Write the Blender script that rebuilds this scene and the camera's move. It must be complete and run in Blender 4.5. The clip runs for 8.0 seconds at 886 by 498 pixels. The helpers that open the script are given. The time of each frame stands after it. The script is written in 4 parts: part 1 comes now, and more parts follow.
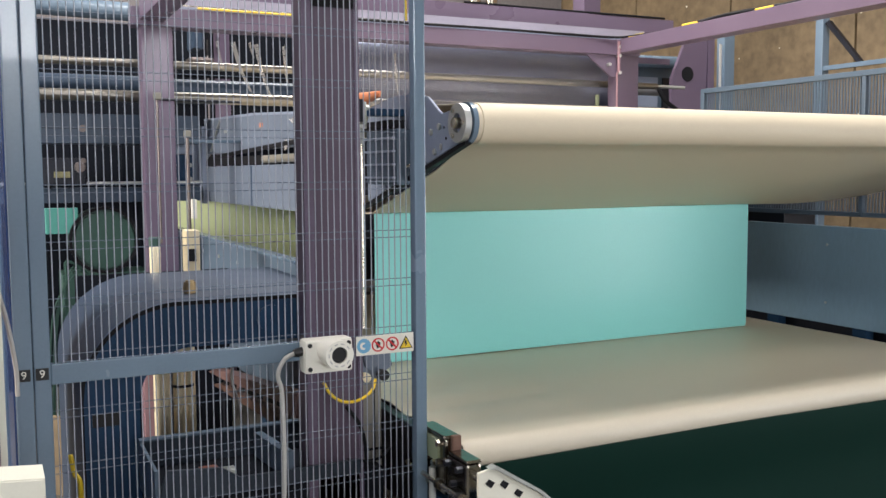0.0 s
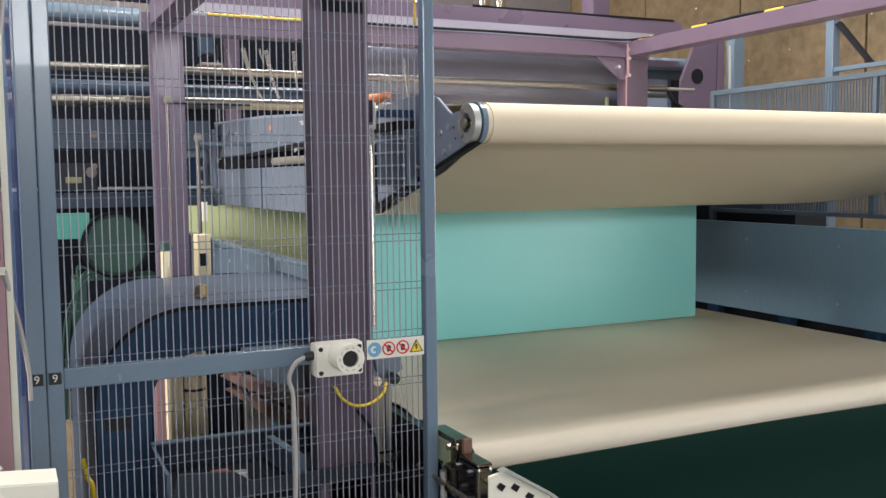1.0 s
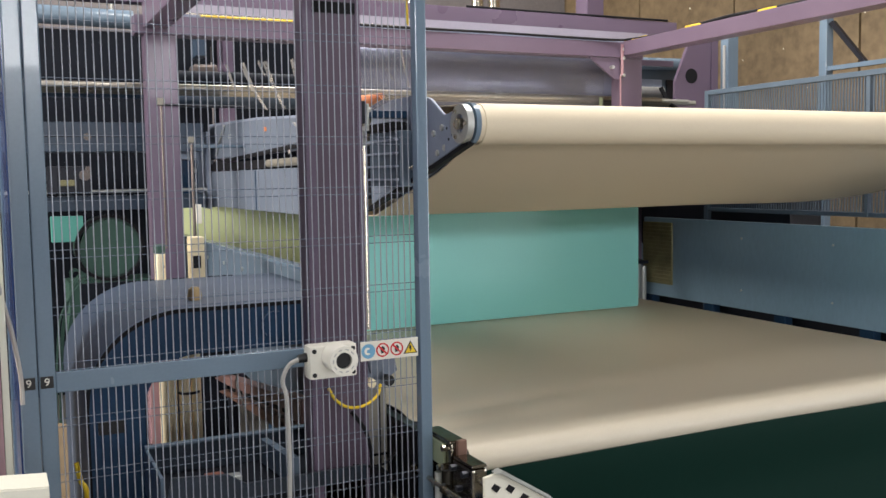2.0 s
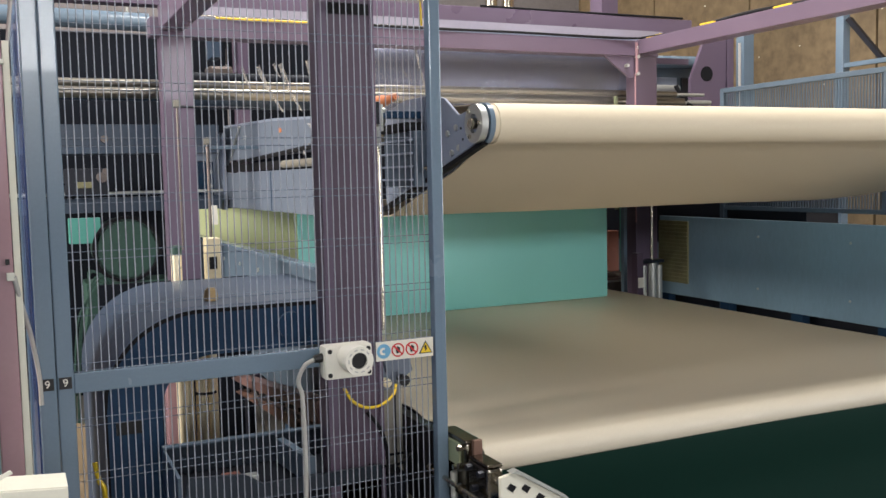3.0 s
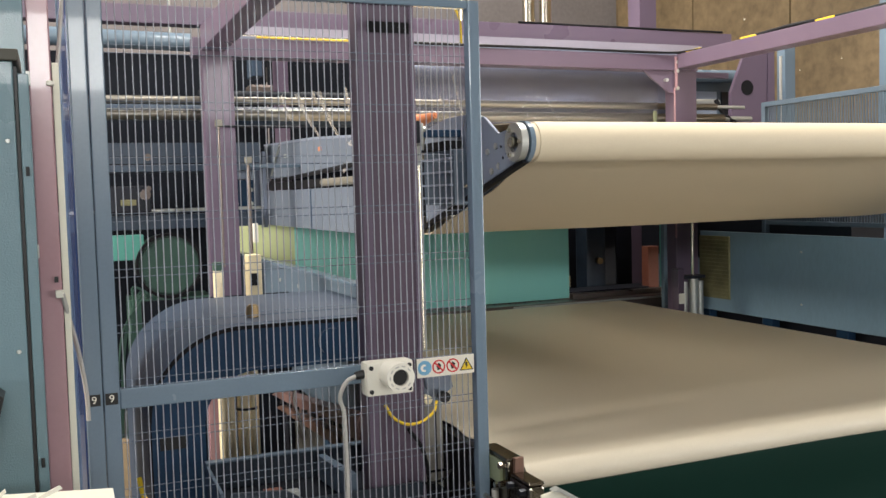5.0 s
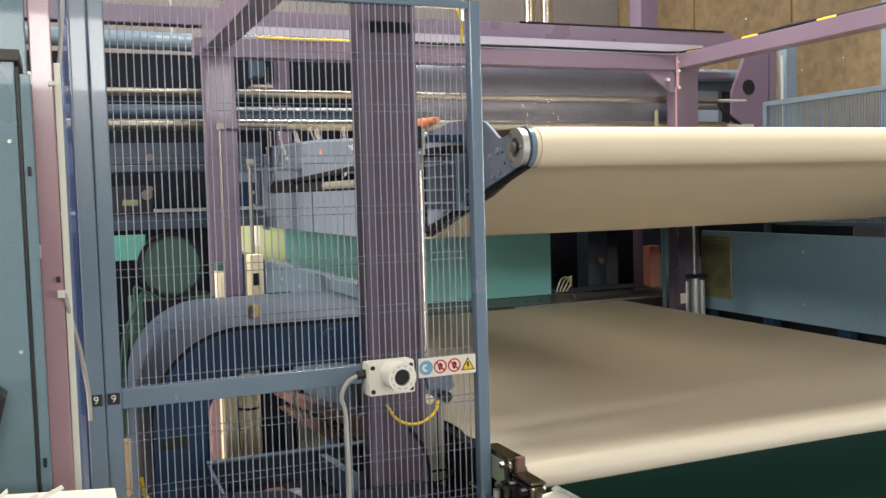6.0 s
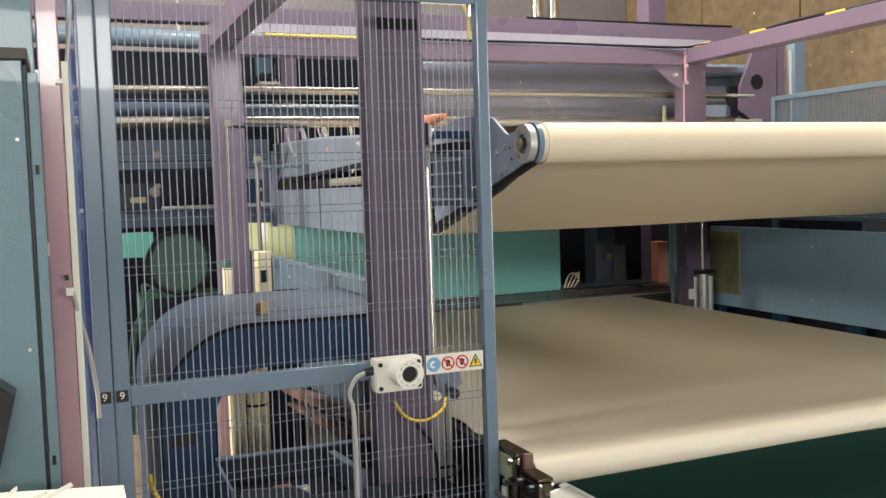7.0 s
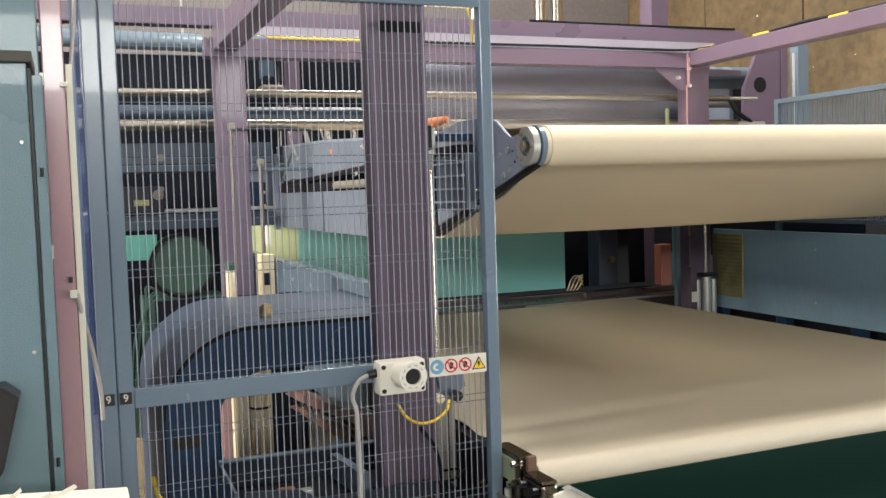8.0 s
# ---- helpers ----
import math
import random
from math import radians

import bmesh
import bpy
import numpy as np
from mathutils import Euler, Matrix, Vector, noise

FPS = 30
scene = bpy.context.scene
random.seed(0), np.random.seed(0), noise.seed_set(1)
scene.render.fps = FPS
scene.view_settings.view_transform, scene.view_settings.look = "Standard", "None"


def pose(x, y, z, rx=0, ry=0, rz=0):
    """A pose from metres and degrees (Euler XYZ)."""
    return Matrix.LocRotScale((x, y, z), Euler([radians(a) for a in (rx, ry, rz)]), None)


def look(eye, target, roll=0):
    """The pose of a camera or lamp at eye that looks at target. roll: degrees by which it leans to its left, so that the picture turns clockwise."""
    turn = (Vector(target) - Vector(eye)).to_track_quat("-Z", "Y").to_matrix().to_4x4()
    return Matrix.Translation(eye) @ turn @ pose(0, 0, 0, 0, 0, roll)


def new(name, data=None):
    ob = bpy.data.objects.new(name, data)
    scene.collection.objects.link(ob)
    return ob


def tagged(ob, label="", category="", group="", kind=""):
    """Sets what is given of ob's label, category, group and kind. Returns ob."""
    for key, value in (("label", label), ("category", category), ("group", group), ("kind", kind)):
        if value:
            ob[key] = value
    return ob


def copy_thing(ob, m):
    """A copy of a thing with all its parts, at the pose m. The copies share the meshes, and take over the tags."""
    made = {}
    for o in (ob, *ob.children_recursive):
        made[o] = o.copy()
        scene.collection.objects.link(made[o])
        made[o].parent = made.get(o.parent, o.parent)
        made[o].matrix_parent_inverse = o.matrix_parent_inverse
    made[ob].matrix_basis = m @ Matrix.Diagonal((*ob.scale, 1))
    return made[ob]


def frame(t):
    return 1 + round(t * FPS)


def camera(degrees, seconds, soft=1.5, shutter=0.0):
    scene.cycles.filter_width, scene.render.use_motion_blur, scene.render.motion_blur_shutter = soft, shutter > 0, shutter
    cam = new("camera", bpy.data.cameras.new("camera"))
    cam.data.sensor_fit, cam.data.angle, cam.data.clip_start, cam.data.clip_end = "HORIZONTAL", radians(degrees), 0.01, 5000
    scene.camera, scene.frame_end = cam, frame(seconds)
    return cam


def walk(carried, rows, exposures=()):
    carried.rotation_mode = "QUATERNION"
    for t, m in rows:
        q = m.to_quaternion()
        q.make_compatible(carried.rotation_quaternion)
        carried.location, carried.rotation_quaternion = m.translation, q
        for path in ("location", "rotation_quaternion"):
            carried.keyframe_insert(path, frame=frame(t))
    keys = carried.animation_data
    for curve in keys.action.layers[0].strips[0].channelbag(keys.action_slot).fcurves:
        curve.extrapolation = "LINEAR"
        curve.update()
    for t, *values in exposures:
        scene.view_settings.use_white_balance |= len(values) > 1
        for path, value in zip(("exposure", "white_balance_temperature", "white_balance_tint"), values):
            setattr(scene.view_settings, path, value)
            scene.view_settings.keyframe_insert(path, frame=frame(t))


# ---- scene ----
cam = camera(51.0, 8.0, soft=1.5)
# time, eye x, y, z, then yaw, pitch and roll in degrees: held in the hand, turning slowly
ROWS = [
    (0.0, 0.0017, 0.0025, 1.5944, -26.299, -4.742, 0.317),
    (0.5, 0.0082, -0.0019, 1.5944, -25.373, -4.522, 0.536),
    (1.0, -0.0002, -0.0009, 1.5947, -25.704, -4.525, 0.612),
    (1.5, 0.0100, 0.0027, 1.5934, -26.080, -4.473, 0.835),
    (3.0, 0.0106, -0.0027, 1.5951, -25.047, -4.464, 1.255),
    (3.5, 0.0075, -0.0030, 1.5944, -24.371, -4.418, 1.462),
    (4.0, 0.0033, -0.0011, 1.5978, -23.913, -4.025, 1.774),
    (4.5, -0.0007, 0.0006, 1.5992, -22.867, -3.467, 1.494),
    (6.0, -0.0009, -0.0002, 1.5996, -22.690, -3.466, 1.578),
    (6.5, -0.0011, -0.0010, 1.5990, -22.290, -3.539, 1.647),
    (7.0, 0.0008, 0.0015, 1.6011, -22.233, -3.693, 1.781),
    (7.5, -0.0008, 0.0006, 1.6034, -22.217, -3.656, 1.746),
    (8.0, -0.0007, -0.0003, 1.5999, -22.050, -3.504, 1.792),
]
EXPOSURES = [(0.0, -0.15, 6050, 11), (1.5, -0.19, 6150, 11), (3.5, -0.16, 6250, 10), (4.5, -0.12, 6400, 9), (6.5, 0.04, 6450, 8), (8.0, 0.06, 6500, 8)]
walk(cam, [(t, pose(x, y, z, 90 + pitch, roll, yaw)) for t, x, y, z, yaw, pitch, roll in ROWS], EXPOSURES)

# ---- world and light ----
world = bpy.data.worlds.new("sky")
scene.world = world
world.use_nodes = True
sky = world.node_tree.nodes.new("ShaderNodeTexSky")
sky.sky_type, sky.sun_disc, sky.sun_elevation, sky.sun_rotation = "NISHITA", False, radians(35), radians(200)
world.node_tree.links.new(sky.outputs[0], world.node_tree.nodes["Background"].inputs[0])
world.node_tree.nodes["Background"].inputs[1].default_value = 0.1


def window_light(name, m, sx, sy, watts, color):
    data = bpy.data.lights.new(name, "AREA")
    data.shape, data.size, data.size_y, data.energy, data.color = "RECTANGLE", sx, sy, watts, color
    ob = new(name, data)
    ob.matrix_world = m
    return ob


# daylight in the window bands in front and to the left of the machine, and the roof lights;
# the lamp to the right is an unseen source added to brighten belt and curtain
window_light("window_light", look((0.0, -15.9, 4.75), (0.0, 3.0, 4.4)), 10.0, 1.5, 960, (1.0, 0.98, 0.95))
window_light("added_side_light", look((8.65, -3.6, 1.75), (0.0, -3.6, 1.75)), 3.5, 3.4, 430, (1.0, 0.98, 0.95))
window_light("window_light", look((-8.9, -2.2, 2.4), (0.0, -2.2, 2.4)), 9.0, 2.4, 430, (0.95, 0.98, 1.0))
window_light("window_light", look((-8.9, 5.3, 4.3), (0.0, 5.3, 2.6)), 5.2, 2.6, 1800, (1.0, 0.89, 0.74))
ROOF_LIGHTS = ((2.0, -4.2, 7.0, 90), (-2.8, 0.6, 2.4, 160), (3.0, 3.8, 3.4, 520), (3.5, 8.6, 2.4, 430), (-1.5, 8.6, 2.4, 220))
for rx, ry, wide, watts in ROOF_LIGHTS:
    window_light("roof_light", look((rx, ry, 6.95), (rx, ry + 0.001, 0)), wide, 1.6, watts, (1.0, 0.94, 0.86))


# ---- materials ----
def lin(r, g, b):
    return tuple((c / 255 / 12.92) if c < 11 else ((c / 255 + 0.055) / 1.055) ** 2.4 for c in (r, g, b)) + (1.0,)


def surface(name, color, rough=0.5, metal=0.0, grain=40.0, vary=0.12, bump=0.05, stain=2.5, coat=0.0, stretch=(1, 1, 1), rand=0.0):
    """A painted, metal or woven surface with variation at two scales."""
    mat = bpy.data.materials.new(name)
    mat.use_nodes = True
    nt = mat.node_tree
    n, l = nt.nodes, nt.links
    b = n["Principled BSDF"]
    tc = n.new("ShaderNodeTexCoord")
    mp = n.new("ShaderNodeMapping")
    mp.inputs["Scale"].default_value = stretch
    l.new(tc.outputs["Object"], mp.inputs["Vector"])
    fine, large = n.new("ShaderNodeTexNoise"), n.new("ShaderNodeTexNoise")
    fine.inputs["Scale"].default_value, fine.inputs["Detail"].default_value = grain, 6
    large.inputs["Scale"].default_value, large.inputs["Detail"].default_value = stain, 5
    l.new(mp.outputs[0], fine.inputs["Vector"])
    l.new(mp.outputs[0], large.inputs["Vector"])
    mix = n.new("ShaderNodeMix")
    mix.data_type = "FLOAT"
    mix.inputs[0].default_value = 0.6
    l.new(fine.outputs[0], mix.inputs[2])
    l.new(large.outputs[0], mix.inputs[3])
    ramp = n.new("ShaderNodeMapRange")
    ramp.inputs[1].default_value, ramp.inputs[2].default_value = 0.15, 0.85
    ramp.inputs[3].default_value, ramp.inputs[4].default_value = 1 - 1.6 * vary, 1 + 1.6 * vary
    l.new(mix.outputs[0], ramp.inputs[0])
    hsv = n.new("ShaderNodeHueSaturation")
    hsv.inputs["Color"].default_value = color
    if rand:
        info = n.new("ShaderNodeObjectInfo")
        m2 = n.new("ShaderNodeMapRange")
        m2.inputs[3].default_value, m2.inputs[4].default_value = 1 - rand, 1 + rand
        l.new(info.outputs["Random"], m2.inputs[0])
        mul = n.new("ShaderNodeMath")
        mul.operation = "MULTIPLY"
        l.new(ramp.outputs[0], mul.inputs[0])
        l.new(m2.outputs[0], mul.inputs[1])
        l.new(mul.outputs[0], hsv.inputs["Value"])
    else:
        l.new(ramp.outputs[0], hsv.inputs["Value"])
    l.new(hsv.outputs[0], b.inputs["Base Color"])
    rr = n.new("ShaderNodeMapRange")
    rr.inputs[1].default_value, rr.inputs[2].default_value = 0.1, 0.9
    rr.inputs[3].default_value, rr.inputs[4].default_value = max(0.03, rough - 0.08), min(1, rough + 0.1)
    l.new(large.outputs[0], rr.inputs[0])
    l.new(rr.outputs[0], b.inputs["Roughness"])
    b.inputs["Metallic"].default_value = metal
    b.inputs["Coat Weight"].default_value = coat
    if bump:
        bp = n.new("ShaderNodeBump")
        bp.inputs["Strength"].default_value, bp.inputs["Distance"].default_value = bump, 0.004
        l.new(fine.outputs[0], bp.inputs["Height"])
        l.new(bp.outputs[0], b.inputs["Normal"])
    return mat


M = {}
M["blue"] = surface("blue_grey_paint", lin(108, 126, 143), 0.23, 0, 120, 0.07, 0.02, 2.0, 0.4)
M["navy"] = surface("dark_blue_paint", lin(38, 64, 92), 0.3, 0, 60, 0.12, 0.05, 2.5)
M["steelblue"] = surface("lilac_grey_paint", lin(146, 156, 176), 0.36, 0, 60, 0.08, 0.04, 3.0)
M["mauve"] = surface("mauve_paint", lin(101, 87, 106), 0.3, 0, 90, 0.08, 0.04, 2.2, 0.15)
# the portal's mauve again, darkened to stand for shade
M["plum"] = surface("shaded_mauve_paint", lin(84, 70, 86), 0.34, 0, 90, 0.08, 0.05, 2.2)
# pale colour that stands in for light coming through the web
M["web"] = surface("backlit_web_tone", lin(216, 226, 172), 0.5, 0, 120, 0.06, 0.04, 2.0)
M["pink"] = surface("dusty_pink_paint", lin(172, 136, 144), 0.2, 0, 90, 0.06, 0.02, 2.2, 0.5)
M["cream"] = surface("cream_felt_belt", lin(218, 204, 178), 0.6, 0, 260, 0.05, 0.08, 1.2, 0, (0.35, 1, 1))
M["belt"] = surface("cream_apron_belt", lin(208, 198, 178), 0.46, 0, 260, 0.05, 0.04, 1.0, 0, (0.35, 1, 1))
M["teal"] = surface("teal_apron_belt", lin(150, 222, 217), 0.36, 0, 220, 0.04, 0.03, 1.0, 0, (1, 1, 0.3))
M["green"] = surface("dark_green_belt", lin(2, 40, 32), 0.6, 0, 120, 0.1, 0.05, 1.2)
M["chrome"] = surface("polished_steel", lin(206, 199, 184), 0.2, 1.0, 60, 0.06, 0.01, 3.0)
M["zinc"] = surface("zinc_plated_steel", lin(196, 198, 194), 0.38, 0.7, 60, 0.1, 0.03, 6.0)
M["brass"] = surface("brass_yellow_metal", lin(255, 240, 206), 0.28, 0.5, 60, 0.06, 0.02, 6.0)
M["dark"] = surface("black_rubber", lin(24, 24, 28), 0.6, 0, 80, 0.2, 0.05, 5.0)
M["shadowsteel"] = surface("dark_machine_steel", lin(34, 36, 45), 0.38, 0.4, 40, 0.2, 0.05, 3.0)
M["white"] = surface("off_white_plastic", lin(226, 222, 210), 0.4, 0, 150, 0.04, 0.03, 6.0)
M["ivory"] = surface("ivory_board", lin(226, 222, 206), 0.5, 0, 150, 0.05, 0.05, 4.0)
M["black"] = surface("black_plastic", lin(20, 20, 22), 0.4, 0, 150, 0.1, 0.03, 6.0)
M["yellow"] = surface("yellow_sleeve", lin(235, 200, 40), 0.45, 0, 150, 0.05, 0.03, 6.0)
M["red"] = surface("red_print", lin(200, 40, 45), 0.5, 0, 150, 0.03, 0.0, 6.0)
M["sign_blue"] = surface("blue_print", lin(110, 165, 200), 0.5, 0, 150, 0.03, 0.0, 6.0)
M["orange"] = surface("orange_plastic", lin(226, 140, 92), 0.45, 0, 100, 0.05, 0.03, 6.0)
M["cable"] = surface("grey_cable", lin(176, 174, 170), 0.45, 0, 100, 0.05, 0.03, 6.0)
M["copper"] = surface("brown_red_paint", lin(126, 98, 94), 0.4, 0.2, 60, 0.1, 0.04, 4.0)
M["tan"] = surface("tan_wall_sheet", lin(116, 99, 74), 0.7, 0, 9, 0.55, 0.08, 0.4)
M["wall"] = surface("grey_plaster", lin(150, 146, 138), 0.8, 0, 20, 0.12, 0.1, 0.7)
M["roof"] = surface("roof_sheet", lin(120, 118, 116), 0.7, 0, 20, 0.12, 0.1, 0.7)
M["concrete"] = surface("concrete_floor", lin(88, 86, 82), 0.5, 0, 30, 0.2, 0.1, 0.8)
M["mat"] = surface("green_woven_mat", lin(140, 136, 100), 0.8, 0, 90, 0.4, 0.3, 9.0)
M["drum"] = surface("dark_glossy_drum", lin(108, 111, 132), 0.3, 0.7, 20, 0.25, 0.02, 1.5, 0, (0.4, 1, 1))
M["wire"] = surface("galvanised_wire", lin(156, 160, 170), 0.35, 0.1, 60, 0.08, 0.0, 4.0)
M["cross"] = surface("blue_coated_wire", lin(84, 96, 114), 0.4, 0.0, 60, 0.08, 0.0, 4.0)
M["rim"] = surface("slate_grey_paint", lin(38, 53, 74), 0.45, 0, 60, 0.12, 0.05, 2.5)
M["backwall"] = surface("brown_grey_wall", lin(124, 118, 118), 0.8, 0, 18, 0.25, 0.1, 0.8)
M["slate"] = surface("slate_blue_paint", lin(84, 100, 116), 0.4, 0, 60, 0.1, 0.05, 2.5)
M["cabinet"] = surface("slate_orange_peel_paint", lin(98, 124, 134), 0.28, 0, 260, 0.06, 0.3, 2.0, 0.3)
M["guard"] = surface("pale_blue_guard_paint", lin(138, 167, 188), 0.3, 0, 50, 0.12, 0.04, 1.6, 0.2, (1, 1, 0.35))
M["tray"] = surface("oily_grey_paint", lin(44, 54, 66), 0.3, 0.1, 40, 0.2, 0.04, 4.0)
M["putty"] = surface("grey_putty_paint", lin(132, 128, 118), 0.4, 0, 60, 0.1, 0.04, 3.0)
M["screen"] = surface("deep_blue_sheet", lin(30, 56, 108), 0.22, 0, 60, 0.1, 0.02, 2.0, 0.4)
M["film"] = surface("clear_plastic_film", lin(214, 210, 206), 0.25, 0, 60, 0.12, 0.05, 8.0, 0.3)
M["sheet"] = surface("dull_clear_sheet", lin(150, 144, 156), 0.3, 0, 40, 0.1, 0.03, 3.0)
M["greyblue"] = surface("grey_blue_paint", lin(112, 122, 138), 0.34, 0, 60, 0.1, 0.04, 4.0, 0.1)
M["oily"] = surface("oily_bright_steel", lin(128, 122, 112), 0.2, 1.0, 30, 0.3, 0.05, 12.0)
M["rust"] = surface("copper_brown_steel", lin(120, 92, 80), 0.45, 0.4, 40, 0.2, 0.05, 3.0)

M["roller"] = surface("brushed_roller_steel", lin(152, 147, 138), 0.33, 1.0, 60, 0.08, 0.01, 3.0, 0, (0.3, 1, 1))
# near-black colour that stands in for the shade inside the machine
M["night"] = surface("blue_black_shade", lin(13, 18, 28), 0.65, 0, 40, 0.2, 0.04, 2.0)
M["deepslate"] = surface("deep_slate_paint", lin(56, 71, 90), 0.36, 0, 50, 0.14, 0.05, 2.5)
M["ledge"] = surface("worn_brown_steel", lin(118, 108, 104), 0.3, 0.6, 60, 0.2, 0.05, 3.0, 0, (0.4, 1, 1))
M["sage"] = surface("sage_grey_plate", lin(150, 158, 128), 0.3, 0.3, 60, 0.1, 0.03, 8.0)
M["brick"] = surface("copper_red_plate", lin(150, 92, 74), 0.4, 0.2, 40, 0.15, 0.04, 3.0)
M["haze"] = surface("hazy_film_web", lin(196, 196, 206), 0.28, 0, 12, 0.1, 0.25, 2.0, 0.3, (1, 1, 0.3))
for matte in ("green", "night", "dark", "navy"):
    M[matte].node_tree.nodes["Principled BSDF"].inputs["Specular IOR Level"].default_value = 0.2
M["haze"].node_tree.nodes["Principled BSDF"].inputs["Alpha"].default_value = 0.07
M["bronze"] = surface("dull_bronze", lin(150, 128, 92), 0.42, 0.6, 60, 0.1, 0.03, 6.0)
M["olive"] = surface("dark_olive_seal", lin(66, 64, 54), 0.5, 0, 60, 0.1, 0.05, 4.0)
M["film"].node_tree.nodes["Principled BSDF"].inputs["Alpha"].default_value = 0.36


# ---- building helpers ----
BASE = {}


def thing(name, base, label, category, group="", kind=""):
    ob = new(name)
    ob.location = base
    BASE[ob.name] = Vector(base)
    return tagged(ob, label, category, group, kind)


def part(name, bm, material, parent, label="", smooth=False):
    base = BASE[parent.name]
    bmesh.ops.translate(bm, verts=bm.verts, vec=-base)
    bmesh.ops.recalc_face_normals(bm, faces=bm.faces)
    me = bpy.data.meshes.new(name)
    bm.to_mesh(me)
    bm.free()
    me.materials.append(M[material])
    if smooth:
        me.shade_smooth()
        me.set_sharp_from_angle(angle=radians(35))
    ob = new(name, me)
    ob.parent = parent
    BASE[ob.name] = base
    return tagged(ob, label)


def solo(name, bm, material, label, category, group="", kind="", smooth=False):
    """A top-level thing of one mesh, in world coordinates."""
    bmesh.ops.recalc_face_normals(bm, faces=bm.faces)
    me = bpy.data.meshes.new(name)
    bm.to_mesh(me)
    bm.free()
    me.materials.append(M[material])
    if smooth:
        me.shade_smooth()
        me.set_sharp_from_angle(angle=radians(35))
    ob = new(name, me)
    BASE[ob.name] = Vector((0, 0, 0))
    return tagged(ob, label, category, group, kind)


def box(x0, x1, y0, y1, z0, z1, bevel=0.004, bm=None):
    own = bmesh.new()
    bmesh.ops.create_cube(own, size=1)
    bmesh.ops.scale(own, vec=(x1 - x0, y1 - y0, z1 - z0), verts=own.verts)
    bmesh.ops.translate(own, vec=((x0 + x1) / 2, (y0 + y1) / 2, (z0 + z1) / 2), verts=own.verts)
    if bevel:
        bmesh.ops.bevel(own, geom=own.edges[:], offset=min(bevel, 0.4 * min(x1 - x0, y1 - y0, z1 - z0)), segments=2, affect="EDGES", profile=0.6)
    return join(bm, own)


def join(bm, own):
    if bm is None:
        return own
    me = bpy.data.meshes.new("tmp")
    own.to_mesh(me)
    own.free()
    bm.from_mesh(me)
    bpy.data.meshes.remove(me)
    return bm


def rod(p0, p1, r, seg=20, bm=None, r2=None, bevel=0.0):
    """A round bar from p0 to p1."""
    own = bmesh.new()
    a, b = Vector(p0), Vector(p1)
    bmesh.ops.create_cone(own, cap_ends=True, segments=seg, radius1=r, radius2=r if r2 is None else r2, depth=(b - a).length)
    if bevel:
        rim = [e for e in own.edges if any(len(f.verts) > 4 for f in e.link_faces)]
        bmesh.ops.bevel(own, geom=rim, offset=bevel, segments=2, affect="EDGES")
    m = Matrix.Translation((a + b) / 2) @ (b - a).to_track_quat("Z", "Y").to_matrix().to_4x4()
    bmesh.ops.transform(own, matrix=m, verts=own.verts)
    return join(bm, own)


def prism(pts, axis, a, b, bevel=0.0, bm=None):
    """A flat outline pushed along an axis: x takes (y, z), y takes (x, z), z takes (x, y)."""
    own = bmesh.new()
    put = {"x": lambda p, v: (v, p[0], p[1]), "y": lambda p, v: (p[0], v, p[1]), "z": lambda p, v: (p[0], p[1], v)}[axis]
    lo, hi = [own.verts.new(put(p, a)) for p in pts], [own.verts.new(put(p, b)) for p in pts]
    n = len(pts)
    caps = [own.faces.new(lo), own.faces.new(hi[::-1])]
    for i in range(n):
        own.faces.new((lo[i], hi[i], hi[(i + 1) % n], lo[(i + 1) % n]))
    bmesh.ops.recalc_face_normals(own, faces=own.faces)
    if bevel:
        rim = [e for c in caps for e in c.edges]
        bmesh.ops.bevel(own, geom=rim, offset=bevel, segments=2, affect="EDGES")
    return join(bm, own)


def ring(axis_p0, axis_p1, r_out, r_in, seg=32, bm=None):
    """A flat ring (washer, flange) between two points of its axis."""
    own = bmesh.new()
    a, b = Vector(axis_p0), Vector(axis_p1)
    h = (b - a).length / 2
    loops = []
    for r, z in ((r_out, -h), (r_out, h), (r_in, h), (r_in, -h)):
        loops.append([own.verts.new((r * math.cos(2 * math.pi * i / seg), r * math.sin(2 * math.pi * i / seg), z)) for i in range(seg)])
    for k in range(4):
        p, q = loops[k], loops[(k + 1) % 4]
        for i in range(seg):
            own.faces.new((p[i], p[(i + 1) % seg], q[(i + 1) % seg], q[i]))
    m = Matrix.Translation((a + b) / 2) @ (b - a).to_track_quat("Z", "Y").to_matrix().to_4x4()
    bmesh.ops.transform(own, matrix=m, verts=own.verts)
    return join(bm, own)


def smooth_path(pts, steps=6):
    """Catmull-Rom through the points."""
    p = [Vector(q) for q in pts]
    p = [2 * p[0] - p[1]] + p + [2 * p[-1] - p[-2]]
    out = []
    for i in range(1, len(p) - 2):
        for s in range(steps):
            u = s / steps
            out.append(0.5 * (2 * p[i] + (p[i + 1] - p[i - 1]) * u + (2 * p[i - 1] - 5 * p[i] + 4 * p[i + 1] - p[i + 2]) * u * u
                              + (3 * p[i] - p[i - 1] - 3 * p[i + 1] + p[i + 2]) * u ** 3))
    return out + [p[-2]]


